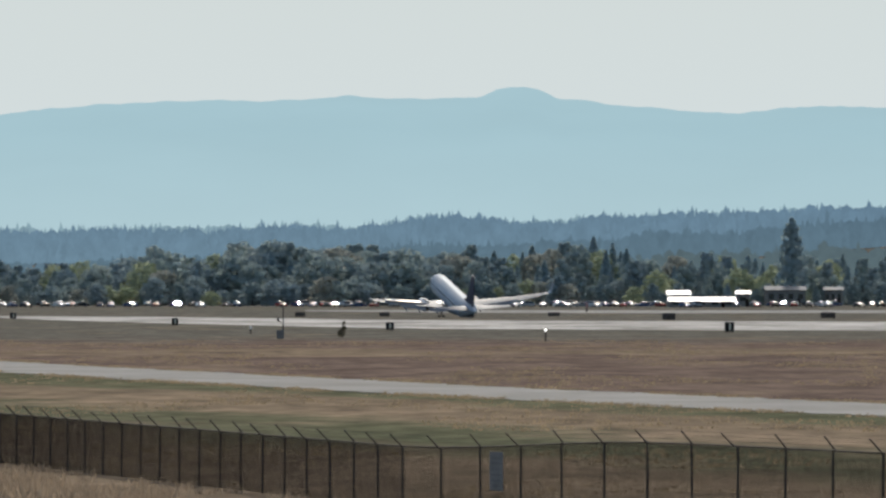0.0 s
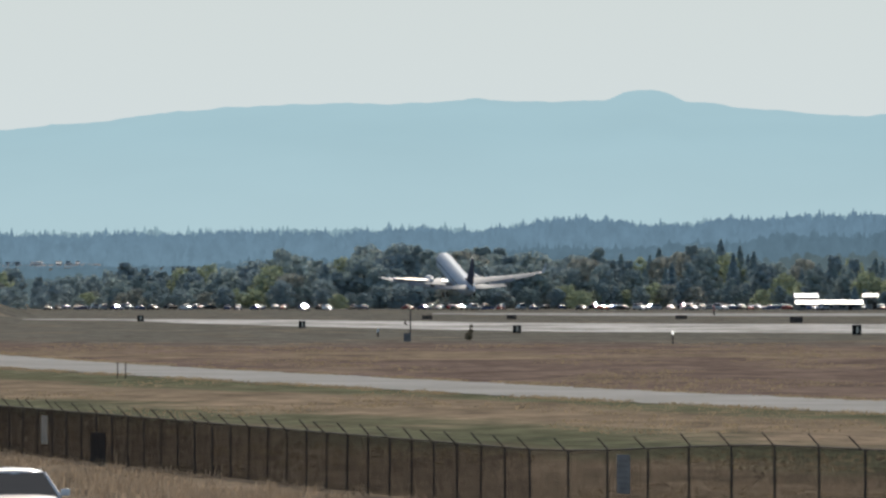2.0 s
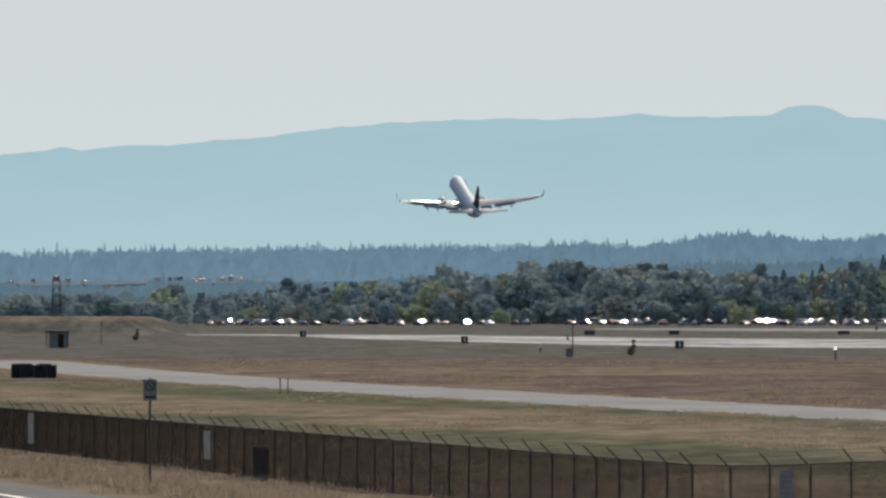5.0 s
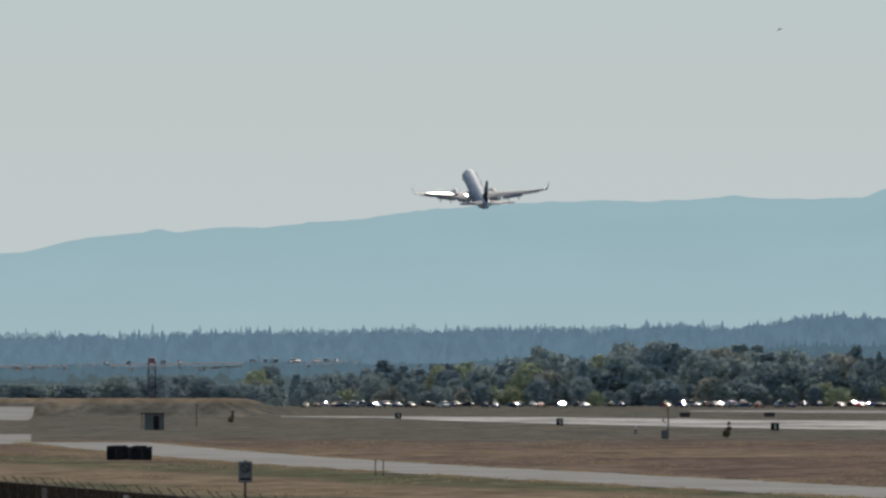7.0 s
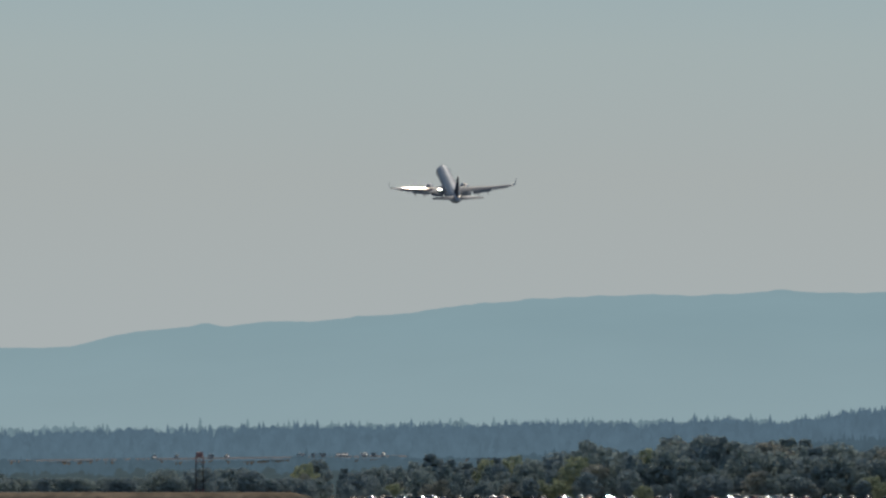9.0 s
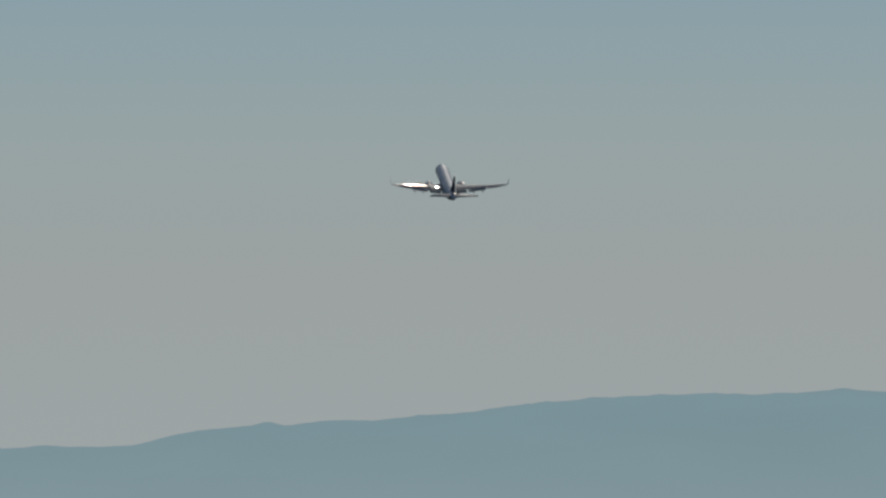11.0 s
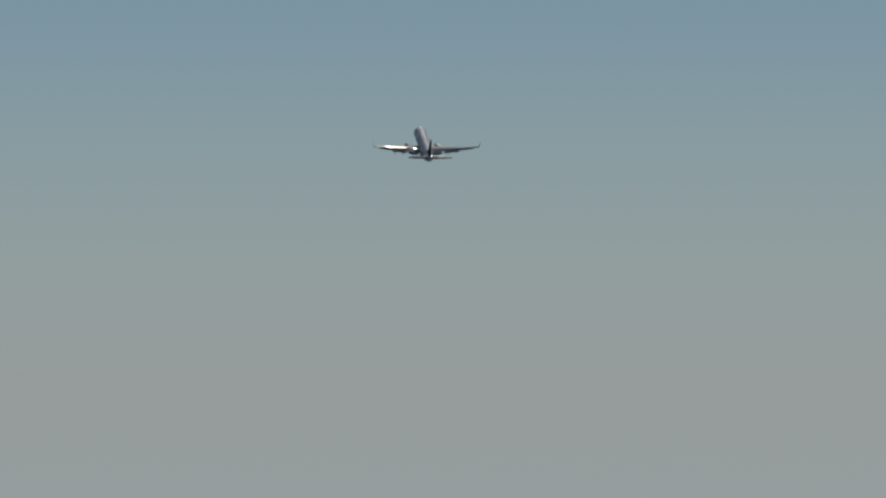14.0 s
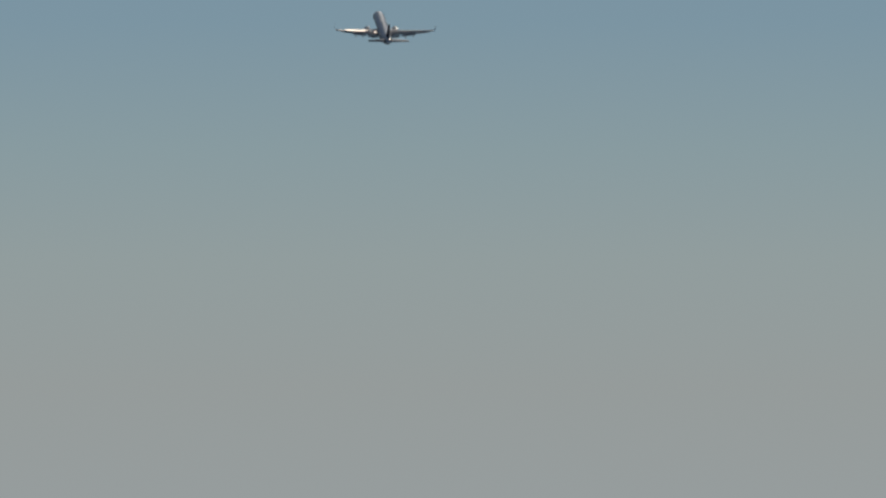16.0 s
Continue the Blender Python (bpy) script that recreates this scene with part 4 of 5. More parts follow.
AIRLINER, MAIN_LEGS, NOSE_LEG = build_airliner()


# ---------------------------------------------------------------- road vehicles
def car(paint, kind, label, cowl=0.05):
    """A car facing +y on its wheels: kind is sedan or suv."""
    suv = kind == "suv"
    L, W, H = (4.75, 1.92, 1.76) if suv else (4.65, 1.82, 1.46)
    belt, hood = (1.08, 1.02) if suv else (0.92, 0.86)
    c = thing("car", label, "car")
    bm = bmesh.new()
    sec = ((L / 2, 0.72, 0.42, hood - 0.34), (L / 2 - 0.12, 0.86, 0.3, hood - 0.14), (L / 2 - 0.45, 0.97, 0.26, hood - 0.06), (L / 2 - 1.25, 1.0, 0.24, hood + cowl),
           (0.2, 1.0, 0.24, belt), (-L / 2 + 1.1, 1.0, 0.24, belt + 0.03), (-L / 2 + 0.35, 0.97, 0.28, belt), (-L / 2 + 0.08, 0.9, 0.34, belt - 0.12), (-L / 2, 0.84, 0.42, belt - 0.3))
    rings = []
    for y, w, z0, z1 in sec:
        w *= W / 2
        zs = z1 - z0
        rings.append([(-w * 0.9, y, z0), (-w, y, z0 + zs * 0.2), (-w, y, z0 + zs * 0.65), (-w * 0.95, y, z1 - zs * 0.09), (-w * 0.82, y, z1), (-w * 0.4, y, z1 + 0.03),
                      (w * 0.4, y, z1 + 0.03), (w * 0.82, y, z1), (w * 0.95, y, z1 - zs * 0.09), (w, y, z0 + zs * 0.65), (w, y, z0 + zs * 0.2), (w * 0.9, y, z0)])
    loft(bm, rings)
    part("body", bm, paint, c, "painted car body", True)
    # cabin: glass up from the belt, roof on top
    yf0, yf1 = (L / 2 - 1.28, L / 2 - 2.0) if suv else (L / 2 - 1.3, L / 2 - 2.12)
    yb0, yb1 = (-L / 2 + 0.12, -L / 2 + 0.42) if suv else (-L / 2 + 0.75, -L / 2 + 1.45)
    w0, w1 = W / 2 * 0.93, W / 2 * (0.76 if suv else 0.70)
    zb, zt = belt - 0.02, H - 0.1

    def quad(name, pts, mat, lab=""):
        b2 = bmesh.new()
        vs = [b2.verts.new(p) for p in pts]
        f = b2.faces.new(vs)
        r = bmesh.ops.extrude_face_region(b2, geom=[f])
        nrm = (Vector(pts[1]) - Vector(pts[0])).cross(Vector(pts[2]) - Vector(pts[0])).normalized()
        for v in r["geom"]:
            if isinstance(v, bmesh.types.BMVert):
                v.co -= nrm * 0.02
        return part(name, b2, mat, c, lab)

    quad("windscreen", [(-w0, yf0, zb), (w0, yf0, zb), (w1, yf1, zt), (-w1, yf1, zt)], GLASS_DARK)
    quad("rear_window", [(w0, yb0, zb), (-w0, yb0, zb), (-w1, yb1, zt), (w1, yb1, zt)], GLASS_DARK)
    mid0, mid1 = (yf0 + yb0) / 2 - 0.1, (yf1 + yb1) / 2
    for s in (-1, 1):
        for a0, a1, b0, b1 in ((yf0 - 0.1, yf1 - 0.02, mid0 + 0.04, mid1 + 0.04), (mid0 - 0.04, mid1 - 0.04, yb0 + 0.1, yb1 + 0.05)):
            quad("side_window", [(s * w0, a0, zb), (s * w0, b0, zb), (s * w1, b1, zt), (s * w1, a1, zt)][::s], GLASS_DARK)
        b2 = bmesh.new()
        for p, q in (((w0, yf0, zb), (w1, yf1, zt)), ((w0, mid0, zb), (w1, mid1, zt)), ((w0, yb0, zb), (w1, yb1, zt))):
            rod(b2, (s * p[0], p[1], p[2]), (s * q[0], q[1], q[2]), 0.045, 0.04, 6)
        part("pillars", b2, paint, c)
        b2 = bmesh.new()
        box(b2, s * (W / 2 + 0.08), yf0 - 0.22, belt + 0.06, 0.2, 0.12, 0.15, 0.04)
        rod(b2, (s * W * 0.46, yf0 - 0.2, belt), (s * (W / 2 + 0.04), yf0 - 0.2, belt + 0.03), 0.025, n=5)
        part("wing_mirror", b2, paint, c, "", True)
        b2 = bmesh.new()
        box(b2, s * W * 0.36, L / 2 - 0.13, hood - 0.27, 0.38, 0.14, 0.17, 0.04)
        part("headlight", b2, LAMP_GLASS, c, "clear headlight", True)
        if suv:
            b2 = bmesh.new()
            rod(b2, (s * w1 * 0.93, yf1 - 0.2, H + 0.01), (s * w1 * 0.93, yb1 + 0.2, H + 0.01), 0.022, n=6)
            for y in (yf1 - 0.25, mid1, yb1 + 0.25):
                rod(b2, (s * w1 * 0.93, y, H - 0.06), (s * w1 * 0.93, y, H + 0.01), 0.025, n=5)
            part("roof_rail", b2, STEEL_DARK, c, "dark metal roof rail")
    b2 = bmesh.new()
    rows = []
    for y, k, dz in ((yf1 + 0.06, 1.0, -0.02), (yf1 - 0.12, 1.0, 0.06), (mid1, 1.0, 0.1), (yb1 + 0.15, 1.0, 0.07), (yb1 - 0.06, 1.0, -0.02)):
        rows.append([(-w1 * 1.03, y, zt - 0.02), (-w1 * 0.97, y, zt + dz * 0.6), (-w1 * 0.6, y, zt + dz), (0, y, zt + dz + 0.015), (w1 * 0.6, y, zt + dz), (w1 * 0.97, y, zt + dz * 0.6), (w1 * 1.03, y, zt - 0.02)])
    loft(b2, rows)
    part("roof", b2, paint, c, "", True)
    b2 = bmesh.new()
    box(b2, 0, L / 2 - 0.04, hood - 0.3, W * 0.42, 0.07, 0.17, 0.03)
    part("grille", b2, RUBBER, c, "dark front grille")
    b2 = bmesh.new()
    box(b2, 0, L / 2 - 0.02, 0.42, W * 0.86, 0.16, 0.18, 0.05)
    part("bumper", b2, paint, c, "", True)
    r = 0.36 if suv else 0.32
    for x in (-1, 1):
        for y in (L / 2 - 0.92, -L / 2 + 0.95):
            b2 = bmesh.new()
            rod(b2, (x * (W / 2 - 0.24), y, r), (x * (W / 2 + 0.01), y, r), r, n=18)
            wheel = part("wheel", b2, RUBBER, c, "black tyre", True)
            b2 = bmesh.new()
            rod(b2, (x * (W / 2 - 0.05), y, r), (x * (W / 2 + 0.025), y, r), r * 0.62, r * 0.55, n=12)
            part("rim", b2, CHROME, wheel, "metal rim")
    return c


SUV = car(PAINTS["dark green"], "suv", "dark green sport utility car driving along the airport road")
CAR_A = car(PAINTS["white"], "sedan", "white saloon car driving ahead along the airport road")
CAR_B = car(PAINTS["white"], "sedan", "white saloon car followed by a dark sport utility car")


def glint_mirror(c, wide, deep):
    """A mirror added at the windscreen, tilted to throw the sun at the camera."""
    m = c.matrix_basis
    n = (SUN_WAY + (Vector((0, 0, 6.5)) - m.translation).normalized()).normalized()
    at = Matrix.Translation((0, 0.85, 1.2)) @ (m.to_3x3().inverted() @ n).to_track_quat("Z", "Y").to_matrix().to_4x4()
    bm = bmesh.new()
    box(bm, 0, 0, 0, wide, deep, 0.03, 0.01)
    part("sun_mirror", bm, GLINT_METAL, c, "added mirror panel flashing in the sun", at=at)


def build_car_park():
    """Parked cars in rows in front of the tree line."""
    rng = random.Random(31)
    protos = [(car(PAINTS[p], k, f"{p} {n} parked in the car park by the trees", 0.13)) for p, k, n in
              (("white", "sedan", "saloon car"), ("silver", "sedan", "saloon car"), ("black", "sedan", "saloon car"), ("silver", "suv", "sport utility car"),
               ("red", "sedan", "saloon car"), ("white", "suv", "sport utility car"), ("blue", "sedan", "saloon car"))]
    for ob in protos:
        ob["group"] = "parked cars"
    used = set()
    for row_y in (2105, 2150, 2195):
        x = -0.066 * row_y
        while x < 0.058 * row_y:
            if rng.random() < (0.5 if x < 20 else 0.66):
                i = rng.choice((0, 1, 2, 2, 2, 2, 3, 4, 4, 6, 6, 6, 6, 2, 2, 5))
                m = pose(x, row_y + rng.uniform(-1, 1), height(x, row_y), 0, 0, rng.choice((0, 0, 180, 90, 200, 25, 20, 215)) + rng.uniform(-14, 14))
                if i in used:
                    placed = copy_thing(protos[i], m)
                else:
                    placed = None
                    used.add(i)
                    protos[i].matrix_basis = m
                # Some cars get an added mirror for their sun glints.
                if rng.random() < 0.26 and placed is not None:
                    glint_mirror(placed, rng.uniform(0.3, 0.9), rng.uniform(0.25, 0.6))
            x += rng.uniform(2.5, 5.5)
    bright = car(PAINTS["white"], "sedan", "white saloon car with an added mirror flashing in the sun", 0.13)
    bright["group"] = "parked cars"
    bright.matrix_basis = pose(-69.6, 2080, 0, 0, 0, 176)
    glint_mirror(bright, 1.5, 1.2)


build_car_park()


def build_highway():
    """Traffic on a far highway across the slope."""
    rng = random.Random(77)
    first = car(PAINTS["white"], "suv", "white car far off on the highway", 0.13)
    first["group"] = "highway cars"
    line = [(x, 3640 + 0.12 * (x + 300)) for x in range(-420, -204, 12)]
    band("highway", "grey concrete highway on an embankment across the far slope", line, 34, HIGHWAY, "road", 3.0)
    for k in range(18):
        x = rng.choice((-328, -300, -262, -250, -240, -228)) + rng.uniform(-9, 9)
        y = 3640 + 0.12 * (x + 300)
        m = pose(x, y, height(x, y) + 3.0, 0, 0, rng.choice((0, 180, 180)) + rng.uniform(-12, 12))
        if k:
            copy_thing(first, m)
        else:
            first.matrix_basis = m


build_highway()


# ---------------------------------------------------------------- buildings by the car park
def shed(name, label, x, y, w, d, h, rise, wall, roof, turn=0, windows=0):
    """A low building with a pitched metal roof, doors and windows."""
    b = thing(name, label, "building", pose(x, y, 0, 0, 0, turn))
    bm = bmesh.new()
    box(bm, 0, 0, h / 2, w, d, h)
    part("building_body", bm, wall, b)
    bm = bmesh.new()
    loft(bm, [[(s * (w / 2 + 0.4), -d / 2 - 0.5, h - 0.1), (s * (w / 2 + 0.4), 0, h + rise), (s * (w / 2 + 0.4), d / 2 + 0.5, h - 0.1), (s * (w / 2 + 0.4), 0, h + rise - 0.25)] for s in (-1, 1)])
    part("roof", bm, roof, b, "pale metal roof catching the sun")
    for k in range(windows):
        bm = bmesh.new()
        box(bm, -w / 2 + (k + 0.5) * w / windows, -d / 2 - 0.03, h * 0.58, w / windows * 0.5, 0.1, h * 0.32, 0.02)
        part("window", bm, GLASS_DARK, b)
    bm = bmesh.new()
    box(bm, w * 0.32, -d / 2 - 0.03, min(2.1, h * 0.8) / 2, 1.0, 0.08, min(2.1, h * 0.8), 0.02)
    part("door", bm, DARK_PANEL, b)
    return b


shed("long_shed", "long low shed with a bright sunlit metal roof", 69.2, 2120, 17.4, 9, 1.7, 1.0, WALL_GREY, ROOF_METAL, 0, 5)
shed("small_shed", "small white-roofed shed by the parked cars", 65, 2190, 6, 6, 3.4, 1.0, WALL_GREY, ROOF_METAL, 4, 2)
shed("site_cabin", "white-roofed cabin by the parked cars", 82.2, 2170, 3.6, 5, 3.6, 0.8, WALL_GREY, ROOF_METAL, -3, 1)
shed("depot", "low depot building with a pale roof below the tall tree", 96, 2225, 11, 8, 4.6, 1.0, WALL_GREY, ROOF_DULL, 2, 4)
shed("depot", "low depot building with a pale roof among trees", 110, 2232, 5, 8, 4.6, 0.8, WALL_GREY, ROOF_DULL, -4, 3)


# ---------------------------------------------------------------- airfield furniture
def guidance_sign(x, y, w, h, label, mark=True):
    """A low black airfield guidance sign on short legs."""
    s = thing("guidance_sign", label, "sign", pose(x, y, 0), group="airfield guidance signs")
    bm = bmesh.new()
    box(bm, 0, 0, 0.22 + h / 2, w, 0.28, h, 0.04)
    # Unmarked far panels get a paler tone that stands for haze.
    part("panel", bm, SIGN_BLACK if mark else STEEL_DARK, s, "black sign panel" if mark else "dark sign panel paled as by haze")
    for d in (-0.36, 0.36):
        bm = bmesh.new()
        rod(bm, (d * w, 0, -0.1), (d * w, 0, 0.3), 0.05, n=6)
        part("leg", bm, STEEL_DARK, s)
    if mark:
        bm = bmesh.new()
        box(bm, 0.05 * w, -0.16, 0.22 + h * 0.5, w * 0.22, 0.02, h * 0.62)
        part("mark", bm, SIGN_YELLOW, s, "pale unreadable sign mark")
    return s


guidance_sign(-40.2, 1188, 1.0, 1.0, "black airfield guidance sign with a pale mark beside the runway")
guidance_sign(-7.1, 1059, 1.1, 1.0, "black airfield guidance sign beside the runway edge")
guidance_sign(36.8, 1018, 1.2, 1.25, "black airfield guidance sign with a broad pale mark")
guidance_sign(38.5, 1350, 2.2, 1.1, "wide dark airfield sign on the far runway side", False)
guidance_sign(69, 1420, 2.6, 1.0, "wide dull airfield sign on the far runway side", False)
guidance_sign(-76.5, 1410, 1.1, 1.0, "small black airfield sign by the runway")
guidance_sign(-26.7, 1480, 1.9, 0.8, "low dark airfield sign on the far grass", False)
guidance_sign(-11, 1490, 1.9, 0.8, "low dark airfield sign behind the runway", False)
guidance_sign(21, 1500, 2.2, 0.7, "low dull airfield sign behind the runway", False)


def build_mast():
    m = thing("weather_mast", "thin dark mast with an equipment box at its foot", "mast", pose(-18.9, 925, 0))
    bm = bmesh.new()
    rod(bm, (0.25, 0, -0.2), (0.25, 0, 4.3), 0.09, 0.06, 8)
    part("pole", bm, STEEL_DARK, m)
    bm = bmesh.new()
    box(bm, -0.1, 0, 0.5, 0.85, 0.6, 1.0, 0.06)
    part("equipment_box", bm, WALL_GREY, m, "grey equipment box")
    bm = bmesh.new()
    rod(bm, (0.0, 0, 1.9), (-0.35, 0, 2.1), 0.05, n=6)
    rod(bm, (-0.35, 0, 2.0), (-0.35, 0, 2.5), 0.14, 0.05, 8)
    part("sensor", bm, STEEL_DARK, m)


def build_small_post(name, label, x, y, h, w, head, mat, category="marker"):
    p = thing(name, label, category, pose(x, y, height(x, y)))
    bm = bmesh.new()
    rod(bm, (0, 0, -0.2), (0, 0, h - head), w * 0.4, w * 0.4, 6)
    part("stem", bm, STEEL_DARK, p)
    bm = bmesh.new()
    box(bm, 0, 0, h - head / 2, w, w, head, min(w, head) * 0.2)
    part("head", bm, mat, p)
    return p


def build_shrub(x, y):
    rng = random.Random(8)
    s = thing("shrub", "small scraggly dark shrub on the dry grass", "shrub", pose(x, y, 0))
    for _ in range(7):
        bm = bmesh.new()
        rod(bm, (0, 0, -0.1), (rng.uniform(-0.4, 0.4), rng.uniform(-0.3, 0.3), rng.uniform(0.8, 1.9)), 0.04, 0.015, 4)
        part("stem", bm, BARK, s)
    part("foliage", leaf_mesh("leaves", rng, [((-0.1, 0, 0.5, 0.45), 60), ((0.2, 0, 1.1, 0.3), 40), ((0.2, 0, 1.7, 0.18), 25)], 0.25, SHRUB_LEAF), None, s)


def build_roadside_sign():
    """A sign on a post between the road and the fence."""
    x, y = -18.7, 254.0
    z = height(x, y)
    s = thing("road_sign", "dark-backed road sign on a steel post by the fence", "sign", pose(x, y, z, 0, 0, 6))
    bm = bmesh.new()
    rod(bm, (0, 0.05, -0.3), (0, 0.05, 3.5), 0.035, n=8)
    part("post", bm, STEEL_DARK, s)
    bm = bmesh.new()
    box(bm, 0, 0, 3.12, 0.44, 0.02, 0.68, 0.008)
    part("plate", bm, SIGN_GREY, s, "dull grey sign plate")
    bm = bmesh.new()
    ring = [(math.cos(k * math.pi / 10), math.sin(k * math.pi / 10)) for k in range(20)]
    for (c0, s0), (c1, s1) in zip(ring, ring[1:] + ring[:1]):
        rod(bm, (0.14 * c0, -0.014, 3.25 + 0.14 * s0), (0.14 * c1, -0.014, 3.25 + 0.14 * s1), 0.022, n=5)
    rod(bm, (-0.1, -0.014, 3.35), (0.1, -0.014, 3.15), 0.02, n=5)
    part("symbol", bm, STEEL_DARK, s, "dark ring with a slanting bar")
    bm = bmesh.new()
    box(bm, 0, -0.014, 2.89, 0.34, 0.008, 0.07)
    part("text_bar", bm, SIGN_BLACK, s, "dark bar of unreadable writing")


def build_tower():
    """Red and white lattice tower far off on the field."""
    x, y, h = -149.6, 1750.0, 11.2
    t = thing("lattice_tower", "haze-paled red and white lattice tower", "tower", pose(x, y, height(x, y)))
    for k in range(6):
        z0, z1 = h * k / 6, h * (k + 1) / 6
        paint, tone = (RED_PAINT, "haze-paled red") if k in (0, 1, 5) else (STEEL_DARK, "grey")
        for sx, sy in ((-1, -1), (1, -1), (1, 1), (-1, 1)):
            bm = bmesh.new()
            rod(bm, (sx * 0.8, sy * 0.8, z0), (sx * 0.8, sy * 0.8, z1), 0.075, n=5)
            part("leg", bm, paint, t, tone + " steel leg")
            bm = bmesh.new()
            rod(bm, (sx * 0.8, sy * 0.8, z0), (sy * 0.8, -sx * 0.8, z1), 0.045, n=4)
            part("brace", bm, paint, t)
            bm = bmesh.new()
            rod(bm, (sx * 0.8, sy * 0.8, z1), (sy * 0.8, -sx * 0.8, z1), 0.045, n=4)
            part("crossbar", bm, paint, t)
    bm = bmesh.new()
    box(bm, 0, 0, h + 0.3, 1.5, 1.5, 1.2, 0.2)
    part("antenna_head", bm, RED_PAINT, t, "haze-paled red antenna housing")


def build_hut():
    x, y = -94.4, 1105.0
    pad = new("hut_pad", mesh_of("hut_pad", [(x + a, y + b, 0.05) for a, b in ((-4.2, -4), (4.4, -3.4), (4.0, 4), (-3.6, 3.6))], [(0, 1, 2, 3)], CONCRETE))
    tagged(pad, "pale gravel pad under the equipment hut", "pavement", kind="structure")
    h = thing("equipment_hut", "small grey equipment hut with a flat dark roof", "hut", pose(x, y, 0, 0, 0, 8))
    bm = bmesh.new()
    box(bm, 0.2, 0, 1.1, 2.5, 2.2, 2.2, 0.03)
    part("hut_body", bm, WALL_GREY, h)
    bm = bmesh.new()
    box(bm, 0, 0, 2.3, 3.3, 2.8, 0.22, 0.04)
    part("roof", bm, STEEL_DARK, h, "flat dark roof")
    bm = bmesh.new()
    box(bm, 0.5, -1.12, 0.95, 0.8, 0.06, 1.9, 0.01)
    part("door", bm, DARK_PANEL, h)
    for sx in (-1.5, 1.5):
        bm = bmesh.new()
        rod(bm, (sx, -1.2, -0.1), (sx, -1.2, 2.2), 0.07, n=6)
        part("roof_post", bm, STEEL_DARK, h)


def build_dark_block():
    """A long dark covered stack standing on the straw grass."""
    x, y = -59.0, 668.0
    b = thing("covered_stack", "long black tarpaulin-covered stack on the dry grass", "stack", pose(x, y, height(x, y), 0, 0, 3))
    rng = random.Random(5)
    bm = bmesh.new()
    rings = []
    for k in range(13):
        xx = -1.9 + 3.8 * k / 12
        top = 1.15 + rng.uniform(-0.07, 0.12)
        rings.append([(xx, -0.8, 0), (xx, -0.78, top * 0.8), (xx, -0.55, top), (xx, 0.55, top), (xx, 0.78, top * 0.8), (xx, 0.8, 0)])
    loft(bm, rings)
    part("cover", bm, SIGN_BLACK, b, "black tarpaulin cover")
    for xx in (-1.1, 0.0, 1.1):
        bm = bmesh.new()
        box(bm, xx, -0.81, 0.45, 0.06, 0.03, 0.9)
        part("strap", bm, STEEL_DARK, b)


build_mast()
build_shrub(-12.0, 945)
build_shrub(-98.0, 1300)
build_small_post("field_pole", "thin dark pole on the dry grass", -94.5, 1184, 3.4, 0.16, 0.3, STEEL_DARK, "pole")
build_roadside_sign()
build_tower()
build_hut()
build_dark_block()
build_small_post("approach_light", "white-topped approach light post on the grass", 11.4, 880, 1.4, 0.26, 0.3, LAMP_ON, "light")
build_small_post("red_marker", "small haze-paled red marker post beyond the runway", 31.8, 1753, 2.2, 0.5, 1.2, RED_PAINT)
build_small_post("runway_marker", "small pale marker post on the dry grass", -24.5, 1010, 1.0, 0.25, 0.4, WHITE_PAINT)
for px, nm in ((-31.6, "pole"), (-31.05, "pole")):
    build_small_post("taxiway_pole", "thin dark pole at the taxiway edge", px, 553, 1.15, 0.1, 0.1, STEEL_DARK, "pole")


# ---------------------------------------------------------------- birds
def bird():
    """A small dark swallow flying towards +x with swept wings."""
    b = thing("bird", "small dark swallow flying across the sky", "bird", group="birds")
    bm = bmesh.new()
    loft(bm, [[(x, r * math.cos(a), r * math.sin(a)) for a in [i * math.pi / 3 for i in range(6)]] for x, r in ((0.09, 0.004), (0.06, 0.017), (0.0, 0.022), (-0.06, 0.012), (-0.1, 0.004))])
    part("body", bm, BIRD_DARK, b, "", True)
    for s in (-1, 1):
        bm = bmesh.new()
        loft(bm, foil([(0.0, 0.0, 0.06, 0.0), (0.07, -0.005, 0.045, 0.02), (0.15, -0.05, 0.012, 0.03)], 0.08, 4))
        part("wing", bm, BIRD_DARK, b, at=Matrix(((0, 1, 0, 0.03), (s, 0, 0, s * 0.015), (0, 0, 1, 0.005), (0, 0, 0, 1))))
        bm = bmesh.new()
        loft(bm, [[(-0.09, -0.006, 0), (-0.09, 0.006, 0), (-0.09, 0.006, 0.003), (-0.09, -0.006, 0.003)], [(-0.16, s * 0.03 - 0.002, 0), (-0.16, s * 0.03 + 0.002, 0), (-0.16, s * 0.03 + 0.002, 0.003), (-0.16, s * 0.03 - 0.002, 0.003)]])
        part("tail_feather", bm, BIRD_DARK, b)
    return b


BIRDS = [bird(), bird()]


# ---------------------------------------------------------------- what moves
def lane_rows(start_y, when, z=1.275):
    rows = []
    for k in range(33):
        t = 0.5 * k
        y = start_y - 25 * (t - when)
        rows.append((t, pose(lane_x(y), y, z, 0, 0, 190.8 if y < 195 else 194.0 if y > 205 else 192.4)))
    return rows


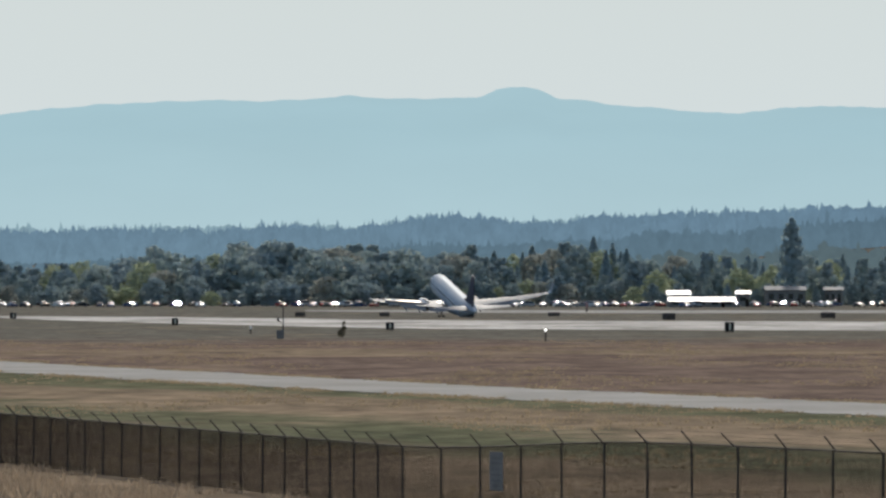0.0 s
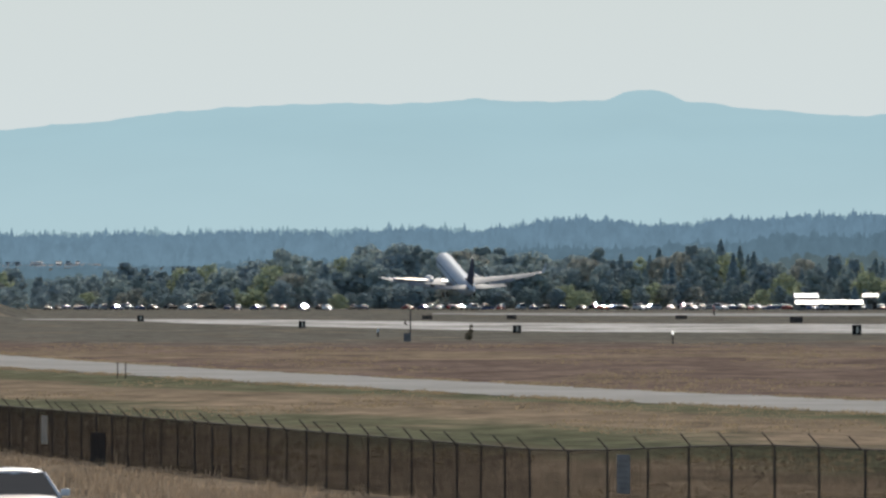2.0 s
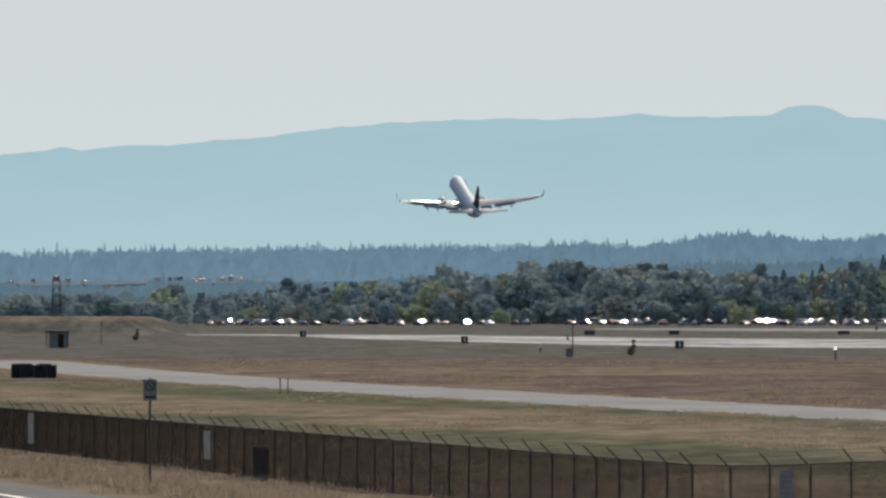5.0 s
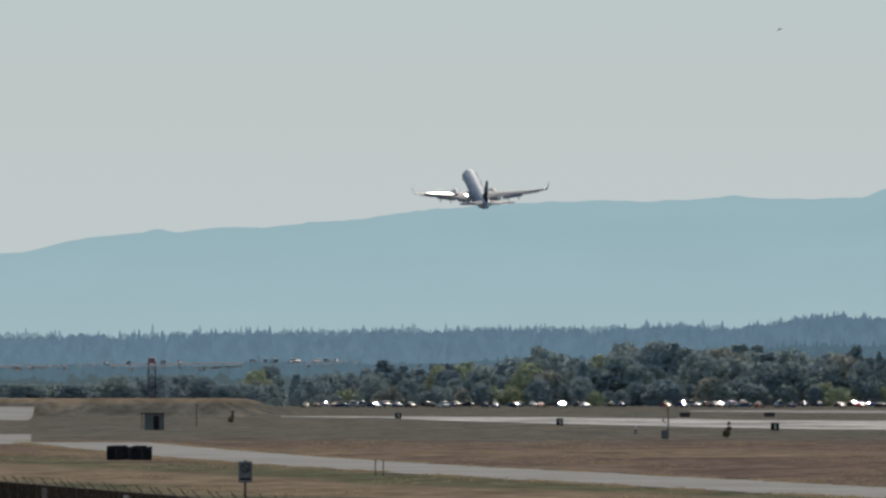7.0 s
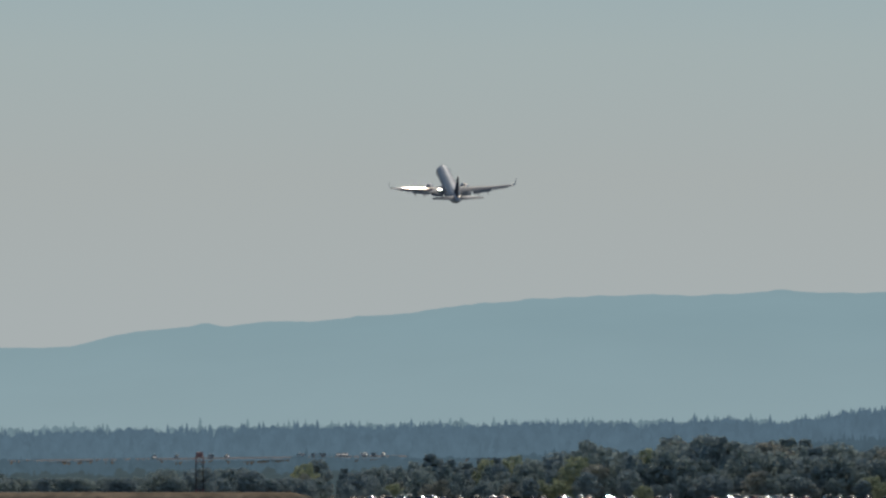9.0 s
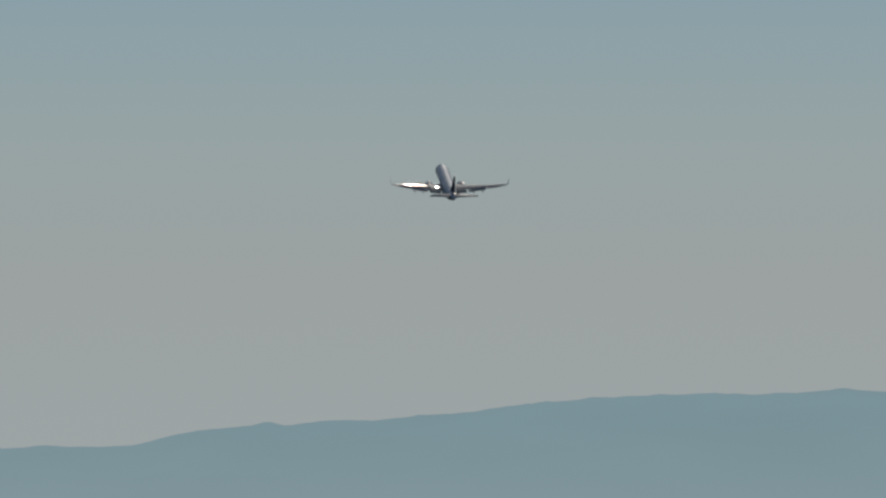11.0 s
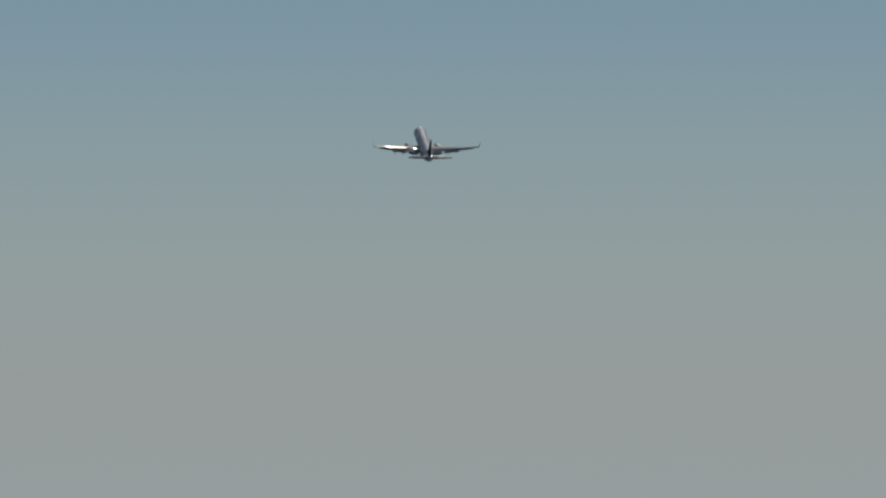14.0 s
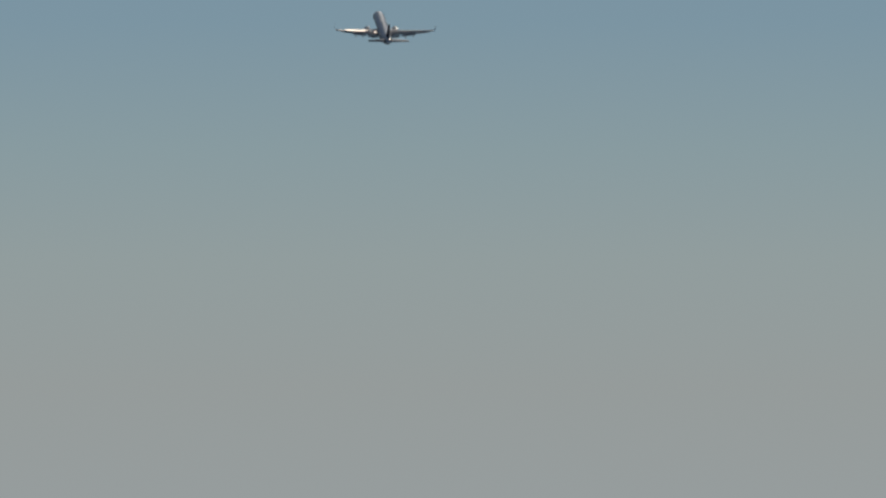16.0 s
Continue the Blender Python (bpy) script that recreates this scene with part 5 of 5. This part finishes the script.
def motions():
    walk(AIRLINER, [
        (0, pose(2.1, 1512.0, 3.6, 10.5, -2, 11.00)),
        (0.5, pose(-4.3, 1550.0, 4.3, 10.8, -2, 10.97)),
        (1, pose(-10.9, 1588.2, 5.3, 11.2, -2, 10.94)),
        (1.5, pose(-17.4, 1626.3, 6.6, 11.5, -2, 10.91)),
        (2, pose(-23.8, 1664.6, 8.5, 12, -2, 10.89)),
        (2.5, pose(-30.4, 1702.9, 10.6, 12.6, -2, 10.86)),
        (3, pose(-37.0, 1741.3, 13.2, 13.1, -2, 10.83)),
        (3.5, pose(-44.0, 1779.8, 16.9, 13.6, -2, 10.80)),
        (6, pose(-77.1, 1973.4, 42.6, 15.7, -2, 10.20)),
        (6.5, pose(-84.2, 2012.3, 49.1, 15.9, -2, 10.18)),
        (7, pose(-90.8, 2051.3, 56.3, 16.2, -2, 10.17)),
        (7.5, pose(-97.9, 2090.4, 63.8, 16.6, -2, 10.15)),
        (8, pose(-104.8, 2129.6, 71.7, 16.9, -2, 10.14)),
        (8.5, pose(-111.5, 2168.8, 79.7, 17.2, -2, 10.12)),
        (9, pose(-118.8, 2208.2, 87.8, 17.6, -1.6, 10.11)),
        (9.5, pose(-125.9, 2247.5, 96.3, 17.9, -1.2, 10.09)),
        (10, pose(-132.7, 2287.0, 105.1, 18.2, -0.6, 10.08)),
        (12.5, pose(-166.9, 2485.4, 155.2, 20.1, -0.2, 10.00)),
        (13, pose(-173.5, 2525.3, 165.7, 20.4, -0.2, 10.15)),
        (13.5, pose(-180.9, 2565.3, 174.3, 20.7, -0.2, 10.30)),
        (14, pose(-188.3, 2605.4, 184.6, 20.9, -0.2, 10.45)),
        (14.5, pose(-196.5, 2645.5, 196.8, 21.2, -0.2, 10.60)),
        (15, pose(-204.2, 2685.8, 210.1, 21.6, -0.2, 10.73)),
        (15.5, pose(-211.7, 2726.0, 223.8, 22, -0.2, 10.87)),
        (16, pose(-219.4, 2766.4, 237.8, 22.4, -0.2, 11.00)),
    ])
    for leg, s in MAIN_LEGS:
        down, up = pose(s * 2.86, -2.2, -1.35), pose(s * 2.86, -2.2, -1.35, 0, s * 84, 0)
        walk(leg, [(0, down), (2.2, down), (3.2, pose(s * 2.86, -2.2, -1.35, 0, s * 42, 0)), (4.2, up), (16, up)])
    down, up = pose(0, 13.6, -1.7), pose(0, 13.6, -1.7, 86, 0, 0)
    walk(NOSE_LEG, [(0, down), (2.2, down), (4.2, up), (16, up)])
    walk(BIRDS[0], [(0, pose(-70.12, 300, 5.0, 0, -20, 0)), (5.0, pose(-28.02, 300, 5.0, 0, -20, 0)), (5.9, pose(-15.39, 300, 13.45, 0, -20, 0)), (6.2, pose(-11.18, 300, 16.99, 0, -20, 0)), (6.5, pose(-6.54, 300, 19.77, 0, -20, 0)), (16.0, pose(140.39, 300, 48.27, 0, -20, 0))])
    walk(BIRDS[1], [(0, pose(-109.69, 300, 5.0, 0, -20, 0)), (5.4, pose(-35.06, 300, 5.0, 0, -20, 0)), (6.3, pose(-14.33, 300, 12.41, 0, -20, 0)), (6.6, pose(-7.42, 300, 15.2, 0, -20, 0)), (7.0, pose(-1.82, 300, 19.89, 0, -20, 0)), (16.0, pose(124.18, 300, 46.89, 0, -20, 0))])
    walk(SUV, lane_rows(162.2, 3.0))
    walk(CAR_B, lane_rows(153.3, 2.4))
    walk(CAR_A, lane_rows(147.0, 0.5))


motions()
